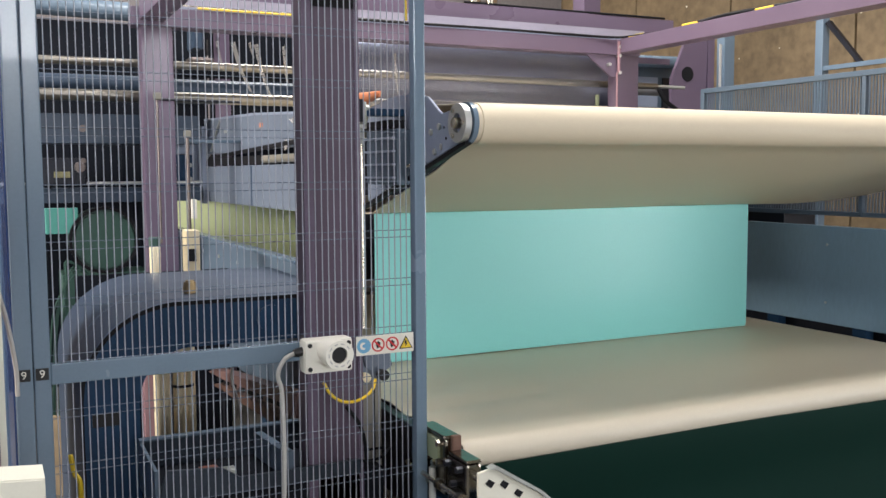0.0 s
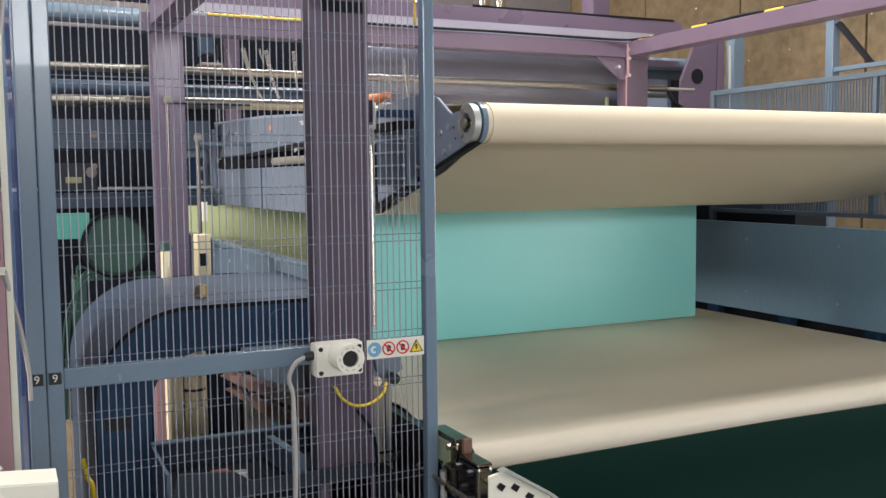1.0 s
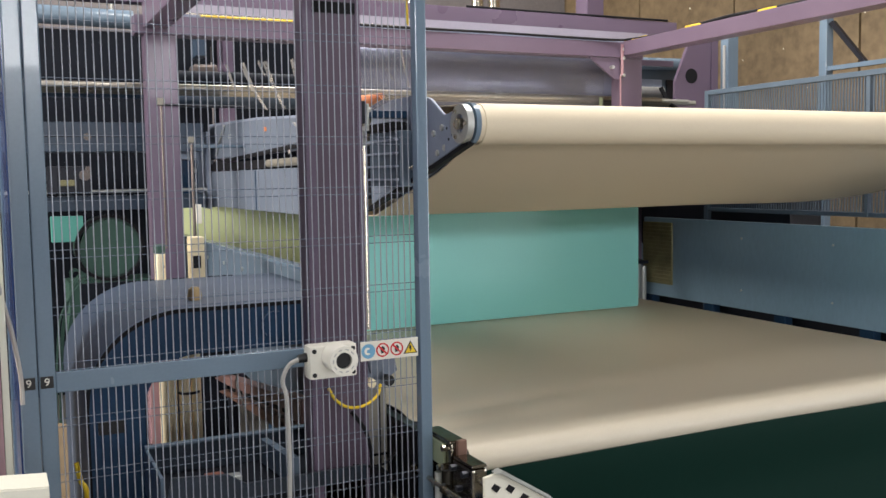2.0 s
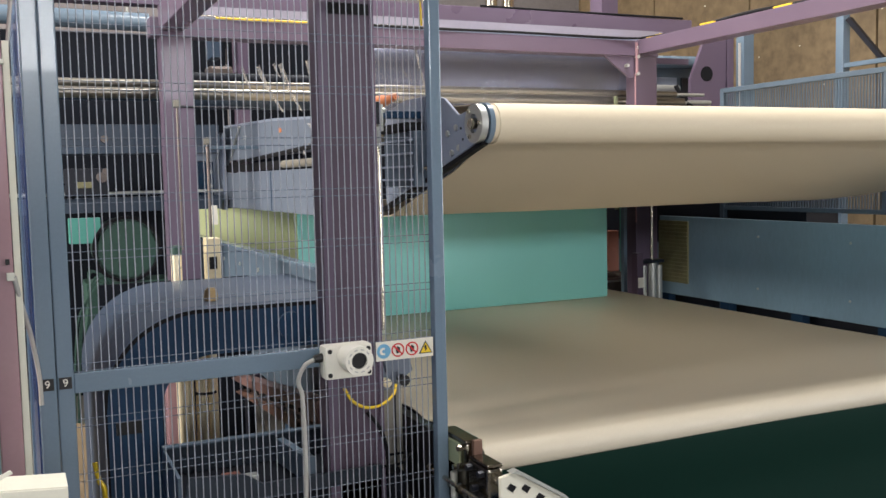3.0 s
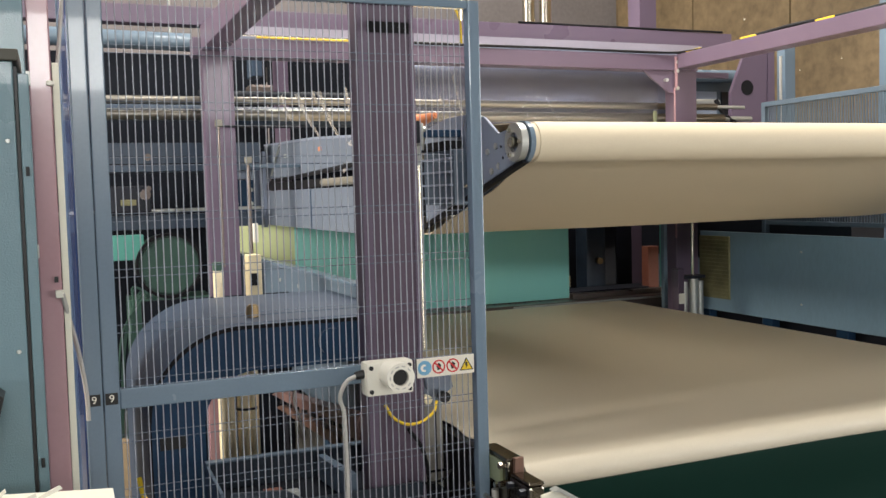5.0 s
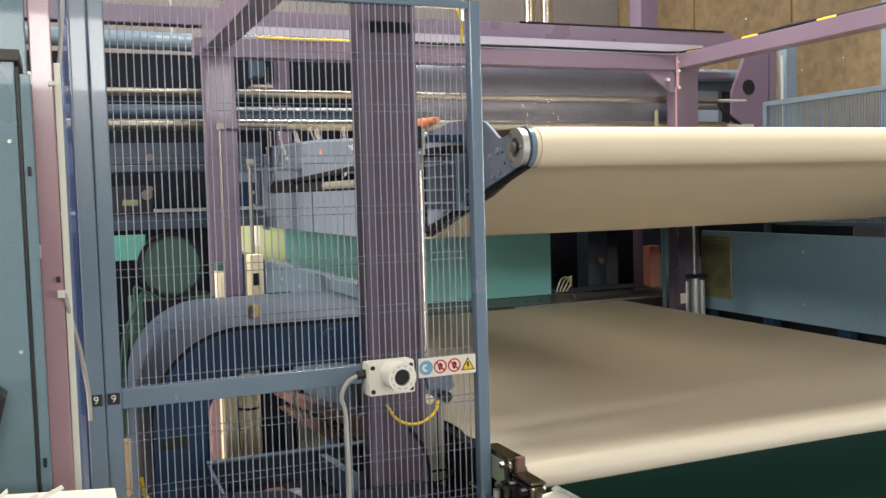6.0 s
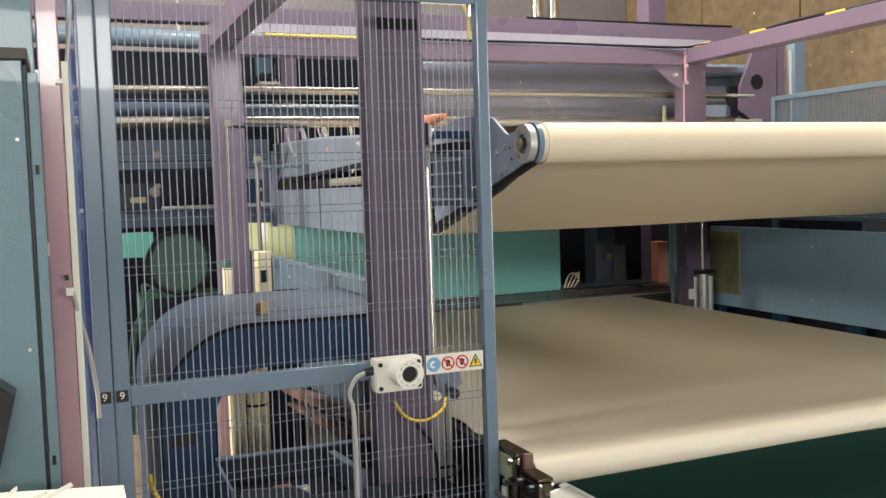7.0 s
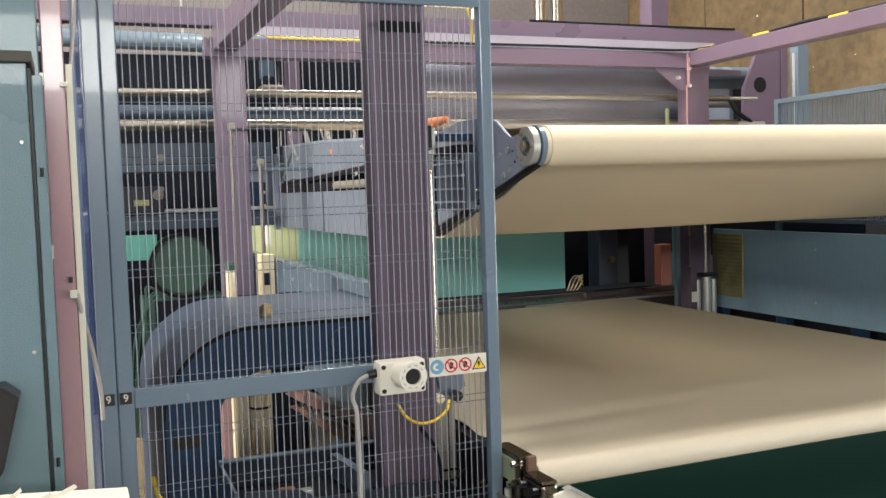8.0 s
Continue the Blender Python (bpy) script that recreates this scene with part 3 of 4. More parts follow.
# ---- rollers at the back ----
def back_rollers():
    made = []
    for y, z, r, end in ((6.33, 2.305, 0.026, 5.15), (6.42, 2.10, 0.038, 5.3)):
        t = thing("chrome_roller", (2.8, y, z), "long polished chrome guide roller", "roller", "chrome rollers")
        part("tube", rod((-0.6, y, z), (end, y, z), r, 28), "roller", t, smooth=True)
        part("journal", rod((end, y, z), (end + 0.3, y, z), r * 0.55, 20), "zinc", t, smooth=True)
        part("journal", rod((-0.9, y, z), (-0.6, y, z), r * 0.55, 20), "zinc", t, smooth=True)
        made.append(t)
    # thin film strips that hang behind the rollers
    f = thing("film_strips", (1.9, 6.22, 2.3), "pale clear plastic film strips hanging by the rollers", "film")
    for x0, z0, x1, z1, w in ((1.51, 2.455, 1.63, 2.13, 0.03), (1.665, 2.45, 1.755, 2.12, 0.032), (1.63, 2.46, 1.66, 2.36, 0.016), (1.86, 2.45, 1.885, 2.20, 0.024),
                              (1.41, 2.46, 1.45, 2.28, 0.02), (2.685, 2.44, 2.71, 2.16, 0.016), (2.555, 2.31, 2.645, 2.18, 0.008)):
        part("strip", prism([(x0, z0), (x0 + w, z0 + 0.01), (0.6 * x0 + 0.4 * x1 + w * 0.8, 0.5 * (z0 + z1)), (x1 + w * 0.7, z1), (x1, z1 + 0.01), (0.6 * x0 + 0.4 * x1, 0.5 * (z0 + z1))], "y", 6.22, 6.222), "film", f)
    d = thing("calender_drum", (2.8, 6.75, 2.3), "large dark polished drum behind the guide rollers", "drum")
    part("shell", rod((2.3, 6.86, 2.33), (5.1, 6.86, 2.33), 0.33, 64), "drum", d, smooth=True)
    part("shaft", rod((1.0, 6.86, 2.33), (2.3, 6.86, 2.33), 0.05, 24), "night", d, smooth=True)
    part("shaft", rod((5.1, 6.86, 2.33), (5.6, 6.86, 2.33), 0.05, 24), "zinc", d, smooth=True)
    w = thing("film_web", (3.4, 6.2, 2.2), "hazy clear plastic film hung between the beam and the upper belt", "film")
    part("web", sheet([(6.195, 2.49), (6.19, 2.35), (6.2, 2.2), (6.195, 2.06), (6.2, 1.93)], 2.2, 4.47, 0.001, 24, lambda x, p: (0.006 * math.sin(5 * x + 3 * p[1]), 0)), "haze", w, smooth=True)
    part("hem_bar", rod((2.2, 6.2, 1.935), (4.47, 6.2, 1.935), 0.008, 10), "zinc", w, "thin weight bar in the hem", True)
    m = thing("spindle_housing", (1.6, 7.2, 0), "dark housings and pale fittings behind the film strips", "machine")
    # near-black sheet added for the unlit depth behind the strips
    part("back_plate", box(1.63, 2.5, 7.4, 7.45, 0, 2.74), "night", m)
    part("bracket", box(1.42, 1.60, 7.1, 7.3, 2.36, 2.46, 0.02), "ledge", m, "worn brown fitting")
    part("bracket", box(1.44, 1.52, 7.1, 7.3, 2.52, 2.68, 0.01), "deepslate", m)
    part("tube", rod((1.1, 6.95, 2.2), (2.3, 6.95, 2.2), 0.075, 24), "deepslate", m, "dark blue tube", True)
    part("post", box(1.66, 1.74, 7.2, 7.39, 0, 2.7), "mauve", m)
    e = thing("end_plate", (5.6, 6.5, 2.4), "mauve end plate with a round hole holding the rollers", "plate")
    part("plate", prism([(5.45, 2.0), (5.84, 2.0), (5.86, 2.78), (5.6, 2.72), (5.46, 2.4)], "y", 6.5, 6.54, 0.004), "mauve", e)
    part("hole", rod((5.631, 6.502, 2.445), (5.631, 6.494, 2.445), 0.065, 28), "dark", e, "dark round bearing hole")
    part("arm", box(5.05, 5.45, 6.52, 6.56, 2.52, 2.57), "mauve", e)
    part("post", box(5.865, 5.94, 6.5, 6.58, 0, 2.8), "mauve", e)
    part("edge_strip", box(5.942, 5.952, 6.55, 6.58, 0, 2.76, 0.001), "pink", e, "pale edge strip")
    part("hose", hose([(5.25, 6.45, 2.33), (5.32, 6.42, 2.2), (5.45, 6.42, 2.12), (5.5, 6.44, 2.05)], 0.02, 8), "dark", e, smooth=True)
    part("housing", box(5.25, 6.45, 7.3, 7.5, 0, 2.66, 0.01), "slate", e, "slate-blue drive housing behind the plate")
    part("pipe", rod((4.9, 7.2, 2.62), (6.1, 7.2, 2.64), 0.06, 20), "blue", e, "pale blue pipe", True)
    for k in range(3):
        part("cover", box(5.32 + 0.34 * k, 5.6 + 0.34 * k, 7.28, 7.298, 2.1 + 0.05 * k, 2.5, 0.004), "shadowsteel" if k != 1 else "steelblue", e)
    p = thing("blue_pipe", (0.3, 7.5, 2.85), "thick pale blue air duct pipe", "pipe")
    part("tube", rod((-0.9, 7.5, 2.845), (1.05, 7.5, 2.82), 0.07, 28), "blue", p, smooth=True)
    for hx in (-0.7, 0.9):
        part("hanger", rod((hx, 7.5, 2.88), (hx, 7.5, 7.0), 0.01, 8), "zinc", p)
    t = thing("tall_cylinder", (3.6, 8.0, 3.1), "upright polished metal cylinder above the frame", "cylinder", "tall cylinders")
    part("tube", rod((3.62, 8.0, 2.8), (3.62, 8.0, 3.7), 0.06, 24), "chrome", t, smooth=True)
    part("foot", box(3.5, 3.74, 7.9, 8.1, 2.74, 2.8), "shadowsteel", t)
    copy_thing(t, Matrix.Translation((4.28, 8.0, 3.1)))
    copy_thing(t, Matrix.Translation((4.46, 8.0, 3.1)))
    k = thing("support_deck", (3.8, 8.0, 0.0), "dark steel deck carrying the upright cylinders", "deck")
    part("plate", box(0.9, 5.9, 7.6, 8.6, 2.66, 2.74), "shadowsteel", k)
    part("leg", box(5.5, 5.7, 7.9, 8.1, 0, 3.6), "mauve", k)
    part("leg", box(0.2, 0.4, 7.9, 8.1, 0, 2.66), "mauve", k)
    return made, f


# ---- upper conveyor, rises and sinks a little ----
UX0, UX1 = 1.5, 4.72


def upper_conveyor():
    u = thing("upper_conveyor", (1.5, 2.885, 1.749), "cream belt conveyor with a big roller and lilac-grey side plates", "conveyor")
    y0, z0, r = 2.885, 1.749, 0.072
    prof = [(7.0, 1.86), (5.5, 1.86), (3.6, 1.85), (3.2, 1.835)] + [(y0 + r * math.cos(radians(a)), z0 + r * math.sin(radians(a))) for a in range(100, 301, 10)]
    prof += [(3.2, 1.583), (3.6, 1.472), (3.8, 1.412), (3.84, 1.40), (3.88, 1.394), (3.95, 1.392), (5.0, 1.392), (7.0, 1.39)]

    def sag(x, p):
        k = max(0.0, (x - 3.6) / 1.1)
        under = 1.0 if p[1] < 1.6 and p[0] > 3.0 else 0.0
        return 0, under * (0.014 * math.sin(x * 4.1 + p[0] * 5.0) * (0.1 + k) + 0.02 * k * k)
    part("belt", sheet(prof, UX0 + 0.05, UX1, 0.004, 30, sag), "cream", u, "cream felt belt", True)
    part("roller", rod((UX0 + 0.03, y0, z0), (UX1 + 0.03, y0, z0), r - 0.004, 40), "cream", u, smooth=True)
    # bearing end
    fl = part("flange", ring((UX0 - 0.02, y0, z0), (UX0 + 0.005, y0, z0), 0.068, 0.034, 40), "zinc", u, "round zinc bearing flange", True)
    part("bore", rod((UX0 + 0.003, y0, z0), (UX0 - 0.004, y0, z0), 0.036, 28), "shadowsteel", fl, "dark bearing bore", True)
    part("collar", ring((UX0 + 0.012, y0, z0), (UX0 + 0.03, y0, z0), 0.074, 0.05, 40), "blue", u, smooth=True)
    part("shaft", rod((UX0 - 0.035, y0, z0), (UX0 + 0.03, y0, z0), 0.02, 24, None, None, 0.003), "chrome", u, smooth=True)
    for a in (60, 180, 300):
        part("bolt", rod((UX0 - 0.02, y0 + 0.05 * math.cos(radians(a)), z0 + 0.05 * math.sin(radians(a))), (UX0 - 0.027, y0 + 0.05 * math.cos(radians(a)), z0 + 0.05 * math.sin(radians(a))), 0.008, 6), "chrome", fl)
    arm = part("bearing_plate", prism([(2.872, 1.69), (2.868, 1.80), (2.9, 1.805), (3.03, 1.79), (3.03, 1.645), (2.88, 1.686)], "x", UX0 - 0.006, UX0 + 0.01, 0.002), "steelblue", u, "pale bearing plate")
    for y, z in ((3.01, 1.74), (2.995, 1.70), (2.965, 1.715)):
        part("hole", rod((UX0 - 0.006, y, z), (UX0 - 0.008, y, z), 0.005, 10), "dark", arm)
    plate = part("side_plate", prism([(3.0, 1.66), (3.0, 1.77), (3.08, 1.80), (3.18, 1.86), (3.3, 1.885), (3.55, 1.885), (3.75, 1.86), (3.8, 1.80), (3.8, 1.455), (3.4, 1.56)], "x", UX0 + 0.011, UX0 + 0.022, 0.002), "steelblue", u, "lilac-grey side plate")
    for y, z in ((3.151, 1.728), (3.08, 1.746), (3.12, 1.655), (3.06, 1.672)):
        part("bolt", rod((UX0 + 0.011, y, z), (UX0 + 0.003, y, z), 0.012, 6), "zinc", plate)
    part("edge_strip", prism([(2.85, 1.676), (2.86, 1.690), (3.1, 1.625), (3.58, 1.5), (3.82, 1.437), (3.82, 1.42), (3.58, 1.481), (3.1, 1.608)], "x", UX0 - 0.004, UX0 + 0.02), "dark", u, "black belt guide strip")
    # gearmotor behind the plate
    gm = part("gearmotor", box(1.45, 1.51, 3.34, 3.66, 1.53, 1.75, 0.01), "slate", u, "ribbed slate-blue gearmotor")
    for k in range(4):
        z = 1.555 + 0.052 * k
        part("rib", box(1.435, 1.45, 3.35, 3.65, z, z + 0.008, 0.001), "steelblue", gm)
    part("terminal_box", box(1.43, 1.50, 3.36, 3.7, 1.752, 1.785, 0.004), "dark", u, "dark terminal box")
    part("latch", rod((1.495, 3.2, 1.612), (1.47, 3.28, 1.602), 0.008, 10), "chrome", u)
    part("guard_cap", rod((1.47, 3.78, 1.89), (1.49, 3.6, 1.905), 0.032, 18, None, 0.012, 0.006), "orange", u, "orange plastic cap", True)
    # long side box towards the back
    part("side_box", box(1.47, 1.53, 3.98, 7.02, 1.378, 1.628, 0.006), "greyblue", u, "long lilac-grey side cover")
    part("end_bracket", box(1.44, 1.468, 6.86, 6.98, 1.36, 1.92, 0.004), "steelblue", u, "pale upright bracket")
    part("cover_seam", box(1.466, 1.47, 5.6, 5.612, 1.382, 1.624, 0), "navy", u)
    part("slot", box(1.475, 1.5, 4.0, 6.9, 1.634, 1.685, 0.002), "dark", u, "dark slot above the side cover")
    part("upper_box", prism([(4.0, 1.72), (7.0, 1.72), (7.0, 1.965), (5.6, 1.93), (4.0, 1.85)], "x", 1.49, 1.54, 0.004), "greyblue", u, "grey-blue upper cover")
    part("cover_rail", prism([(4.0, 1.851), (5.6, 1.931), (7.0, 1.966), (7.0, 1.978), (5.6, 1.944), (4.0, 1.864)], "x", 1.488, 1.542), "steelblue", u)
    part("drive_shaft", rod((1.468, 4.5, 1.66), (1.468, 5.3, 1.66), 0.022, 18), "putty", u, "grey drive shaft in the slot", True)
    for k in range(16):
        y, z = 4.15 + random.uniform(0, 0.75), random.uniform(1.70, 1.86)
        a, b, c = random.uniform(0.02, 0.07), random.uniform(0.02, 0.06), random.uniform(-0.03, 0.03)
        part("film_scrap", prism([(y, z), (y + a, z + c), (y + a * 0.7, z + b), (y - 0.01, z + b * 0.8)], "x", 1.476 - 0.0005 * k, 1.477 - 0.0005 * k), "film", u)
    for y in (4.6, 5.4, 6.3):
        part("clip", box(1.482, 1.49, y, y + 0.05, 1.85, 1.875, 0.001), "orange" if y == 5.4 else "zinc", u)
    part("stay", rod((1.48, 6.75, 1.74), (1.48, 6.45, 1.94), 0.008, 8), "zinc", u)
    part("valve_box", box(1.2, 1.39, 6.88, 7.0, 1.72, 1.88, 0.006), "steelblue", u, "grey valve box")
    part("valve_block", box(1.22, 1.38, 6.9, 7.0, 1.40, 1.715, 0.006), "navy", u, "dark blue valve block")
    for k in range(6):
        vx, vz = 1.24 + 0.11 * (k % 2), 1.44 + 0.1 * (k // 2)
        part("fitting", rod((vx, 6.9, vz), (vx, 6.86, vz), 0.016, 10), "zinc", u)
    part("actuator", box(1.155, 1.185, 5.84, 5.88, 1.30, 1.42, 0.003), "white", u, "white actuator")
    part("belt_strip", prism([(4.4, 1.74), (6.8, 1.68), (6.8, 1.70), (4.4, 1.765)], "x", 1.472, 1.489), "dark", u)
    part("drive_box", box(1.40, 1.53, 7.02, 7.3, 1.40, 1.9, 0.008), "steelblue", u, "grey drive box at the far end")
    # lifting rods at the far post
    for (x, y, za, zb, rr) in ((0.98, 5.93, 1.15, 2.03, 0.007), (1.15, 5.9, 1.1, 1.80, 0.010)):
        part("lift_rod", rod((x, y, za), (x, y, zb), rr, 14), "ledge", u, smooth=True)
        part("rod_head", box(x - 0.022, x + 0.022, y - 0.02, y + 0.02, zb, zb + 0.045, 0.008), "putty", u)
    part("lift_bar", rod((0.98, 5.93, 2.035), (1.5, 5.93, 2.03), 0.008, 8), "shadowsteel", u)
    part("lift_arm", box(1.15, 1.5, 5.92, 5.98, 1.77, 1.79), "slate", u)
    # near lifting rod beside the column
    part("lift_rod", rod((1.212, 3.12, 1.02), (1.212, 3.12, 1.70), 0.0125, 18), "chrome", u, smooth=True)
    part("rod_nut", rod((1.212, 3.12, 1.68), (1.212, 3.12, 1.74), 0.016, 6), "zinc", u)
    cl = bmesh.new()
    for dx in (-0.02, 0.012):
        box(1.212 + dx, 1.212 + dx + 0.008, 3.1, 3.14, 1.74, 1.83, 0.002, cl)
    box(1.192, 1.232, 3.1, 3.14, 1.735, 1.75, 0.002, cl)
    part("clevis", cl, "zinc", u, "forked zinc clevis")
    part("clevis_pin", rod((1.18, 3.12, 1.81), (1.244, 3.12, 1.81), 0.009, 12), "zinc", u)
    part("clevis_block", box(1.201, 1.223, 3.108, 3.132, 1.76, 1.84, 0.003), "shadowsteel", u)
    part("lift_link", box(1.223, 1.512, 3.40, 3.46, 1.80, 1.83, 0.004), "navy", u)
    return u


# ---- lifting cylinder body beside the column ----
def lift_cylinder():
    c = thing("lift_cylinder", (1.21, 3.12, 0), "grey pneumatic lifting cylinder with valve fittings beside the column", "cylinder")
    part("barrel", box(1.152, 1.278, 3.1, 3.2, 0.12, 0.84, 0.012), "putty", c)
    for x in (1.183, 1.247):
        part("groove", box(x - 0.003, x + 0.003, 3.097, 3.1, 0.14, 0.82, 0.001), "shadowsteel", c)
    part("foot", box(1.13, 1.30, 3.08, 3.22, 0, 0.12, 0.006), "shadowsteel", c)
    part("head", box(1.175, 1.285, 3.07, 3.19, 0.842, 0.98, 0.006), "greyblue", c, "grey valve head")
    part("cap", prism([(1.18, 0.98), (1.28, 0.98), (1.29, 0.95), (1.3, 0.90), (1.27, 0.88), (1.24, 0.9), (1.2, 0.9)], "y", 3.05, 3.07, 0.003), "greyblue", c)
    part("strap", box(1.148, 1.282, 3.094, 3.099, 0.583, 0.592, 0.001), "dark", c, "black strap")
    part("port", rod((1.19, 3.05, 0.87), (1.19, 3.02, 0.87), 0.016, 14), "brass", c, smooth=True)
    part("gauge", rod((1.26, 3.06, 0.87), (1.26, 3.03, 0.87), 0.02, 18), "black", c, "small black gauge", True)
    part("hose", hose([(1.018, 2.99, 0.878), (1.045, 2.985, 0.832), (1.09, 2.98, 0.805), (1.147, 2.985, 0.805), (1.20, 3.0, 0.83), (1.225, 3.03, 0.86)], 0.0052, 8), "yellow", c, "yellow air hose", True)
    part("hose", hose([(1.10, 2.99, 0.785), (1.15, 2.99, 0.71), (1.175, 3.0, 0.60), (1.18, 3.02, 0.45), (1.19, 3.05, 0.2)], 0.007, 8), "dark", c, "black air hose", True)
    part("hose", hose([(1.10, 2.99, 0.598), (1.15, 2.98, 0.588), (1.225, 3.0, 0.583), (1.28, 3.04, 0.60)], 0.005, 8), "dark", c, "black air hose", True)


# ---- lower conveyor ----
def lower_conveyor():
    c = thing("lower_conveyor", (1.4, 2.6, 0), "lower conveyor table with a smooth cream belt", "conveyor")
    r, yc, zc = 0.052, 2.672, 0.662
    prof = [(6.2, 0.622), (4.2, 0.621), (2.9, 0.62)] + [(yc + r * math.cos(radians(a)), zc + r * math.sin(radians(a))) for a in range(270, 89, -12)]
    prof += [(2.72 + 0.03 * k, 0.715) for k in range(44)] + [(4.5, 0.715), (5.2, 0.715), (6.2, 0.715)]

    # shallow creases that run across the belt near its front end
    def crease(x, p):
        if p[1] < 0.714 or p[0] > 4.4 or p[0] < 2.7:
            return 0, 0
        dz = 0.0
        for y, slope, width, depth, reach in ((3.10, 0.05, 0.07, 0.016, 1.0), (2.88, 0.03, 0.045, 0.008, 0.7), (3.40, 0.06, 0.10, 0.007, 1.5)):
            along = max(0.0, 1 - (x - 1.37) / reach / 1.6) ** 1.5
            dz -= depth * along * math.exp(-((p[0] - y - slope * (x - 1.37)) / width) ** 2)
        return 0, dz + 0.0009 * math.sin(7 * p[0] + 2.3 * x) * math.sin(1.9 * x + 0.4)
    part("belt", sheet(prof[::-1], 1.37, 4.09, 0.004, 40, crease), "belt", c, "smooth cream belt", True)
    part("roller", rod((1.38, yc, zc), (4.05, yc, zc), r - 0.006, 32), "zinc", c, smooth=True)
    part("deck", box(1.44, 4.0, 2.8, 6.0, 0.63, 0.69, 0.004), "shadowsteel", c)
    part("side_rail", box(4.095, 4.14, 2.8, 6.07, 0.58, 0.69), "navy", c)
    part("side_rail", box(1.325, 1.368, 2.86, 3.98, 0.40, 0.70), "shadowsteel", c, "dark steel side rail")
    part("leg", box(1.5, 1.6, 5.5, 5.6, 0, 0.593), "navy", c)
    part("leg", box(3.75, 3.85, 5.5, 5.6, 0, 0.593), "navy", c)
    part("leg", box(3.75, 3.85, 3.05, 3.15, 0, 0.593), "navy", c)
    part("leg", box(1.5, 1.6, 3.1, 3.2, 0, 0.593), "navy", c)
    part("side_plate", box(1.25, 1.27, 3.97, 7.15, 0.5, 1.19, 0.003), "slate", c, "tall slate blue side plate")
    for k in range(7):
        part("bolt", rod((1.25, 4.2 + 0.45 * k, 1.1), (1.243, 4.2 + 0.45 * k, 1.1), 0.012, 6), "zinc", c)
    part("plate_lip", box(1.225, 1.285, 3.97, 7.3, 1.191, 1.205, 0.002), "blue", c)
    bar = part("end_bar", box(1.3, 4.9, 6.30, 6.42, 0.60, 0.722, 0.005), "ledge", c, "worn brown steel crossbar behind the belt")
    part("bar_edge", box(3.2, 4.72, 6.288, 6.299, 0.70, 0.716, 0.002), "zinc", bar, "bright worn edge")
    part("back_sill", box(3.85, 4.85, 6.5, 6.56, 0.66, 0.752, 0.006), "ledge", c)
    for k in range(40):
        x = 1.75 + 0.045 * k
        part("rib", prism([(x, 6.43), (x + 0.02, 6.43), (x + 0.10, 6.62), (x + 0.08, 6.62)], "z", 0.708, 0.7145), "copper" if k % 3 else "shadowsteel", bar)
    # plain pale panel with the backlit glow in its colour
    part("back_web", prism([(1.30, 7.43), (1.304, 7.436), (1.62, 7.21), (1.96, 6.966), (2.45, 6.93), (2.45, 6.924), (1.956, 6.96), (1.61, 7.205)], "z", 0.74, 1.385), "web", c, "web at the far end, its backlight painted as pale green", True)
    part("end_tray", box(1.3, 4.2, 6.43, 7.1, 0.58, 0.71, 0.004), "ledge", c)
    # bearing blocks at the near corner
    k = part("bearing_block", box(1.30, 1.345, 2.625, 2.82, 0.55, 0.735, 0.008), "oily", c, "dark steel take-up bearing block")
    part("face_plate", box(1.29, 1.30, 2.66, 2.80, 0.655, 0.73, 0.003), "sage", k, "greenish grey face plate")
    for y, z in ((2.645, 0.72), (2.815, 0.722), (2.645, 0.66), (2.68, 0.648), (2.80, 0.64), (2.72, 0.58)):
        part("bolt", rod((1.30, y, z), (1.278, y, z), 0.011, 6), "chrome", k)
    part("slider", rod((1.285, 2.76, 0.50), (1.285, 2.76, 0.64), 0.018, 14), "chrome", k, smooth=True)
    part("slider", rod((1.285, 2.69, 0.50), (1.285, 2.69, 0.63), 0.012, 14), "zinc", k, smooth=True)
    part("side_cheek", box(1.318, 1.35, 2.606, 2.624, 0.56, 0.75, 0.004), "rust", k, "narrow brown cheek plate")
    part("top_cap", box(1.295, 1.35, 2.62, 2.81, 0.736, 0.748, 0.004), "oily", k)
    k = part("bearing_block", box(1.295, 1.35, 2.47, 2.605, 0.54, 0.695, 0.01), "oily", c, "dark steel take-up bearing block")
    part("screw_end", rod((1.325, 2.47, 0.66), (1.325, 2.43, 0.66), 0.014, 12), "chrome", k, smooth=True)
    part("top_cap", box(1.298, 1.352, 2.475, 2.6, 0.696, 0.706, 0.004), "oily", k)
    for y, z in ((2.5, 0.675), (2.58, 0.675), (2.54, 0.62), (2.5, 0.57)):
        part("bolt", rod((1.295, y, z), (1.275, y, z), 0.011, 6), "shadowsteel", k)
    k = part("take_up_screw", rod((1.27, 2.40, 0.60), (1.27, 2.86, 0.60), 0.009, 14), "chrome", c, smooth=True)
    for y in (2.45, 2.60, 2.83):
        part("nut", rod((1.27, y, 0.60), (1.27, y + 0.018, 0.60), 0.018, 6), "oily", k)
    part("bracket_arm", prism([(2.86, 0.48), (2.95, 0.40), (2.95, 0.30), (2.46, 0.42), (2.46, 0.53), (2.85, 0.53)], "x", 1.30, 1.34), "navy", c)
    # perforated bracket
    b = thing("slotted_bracket", (1.45, 2.4, 0), "pale steel bracket with dark slots under the belt end", "bracket")
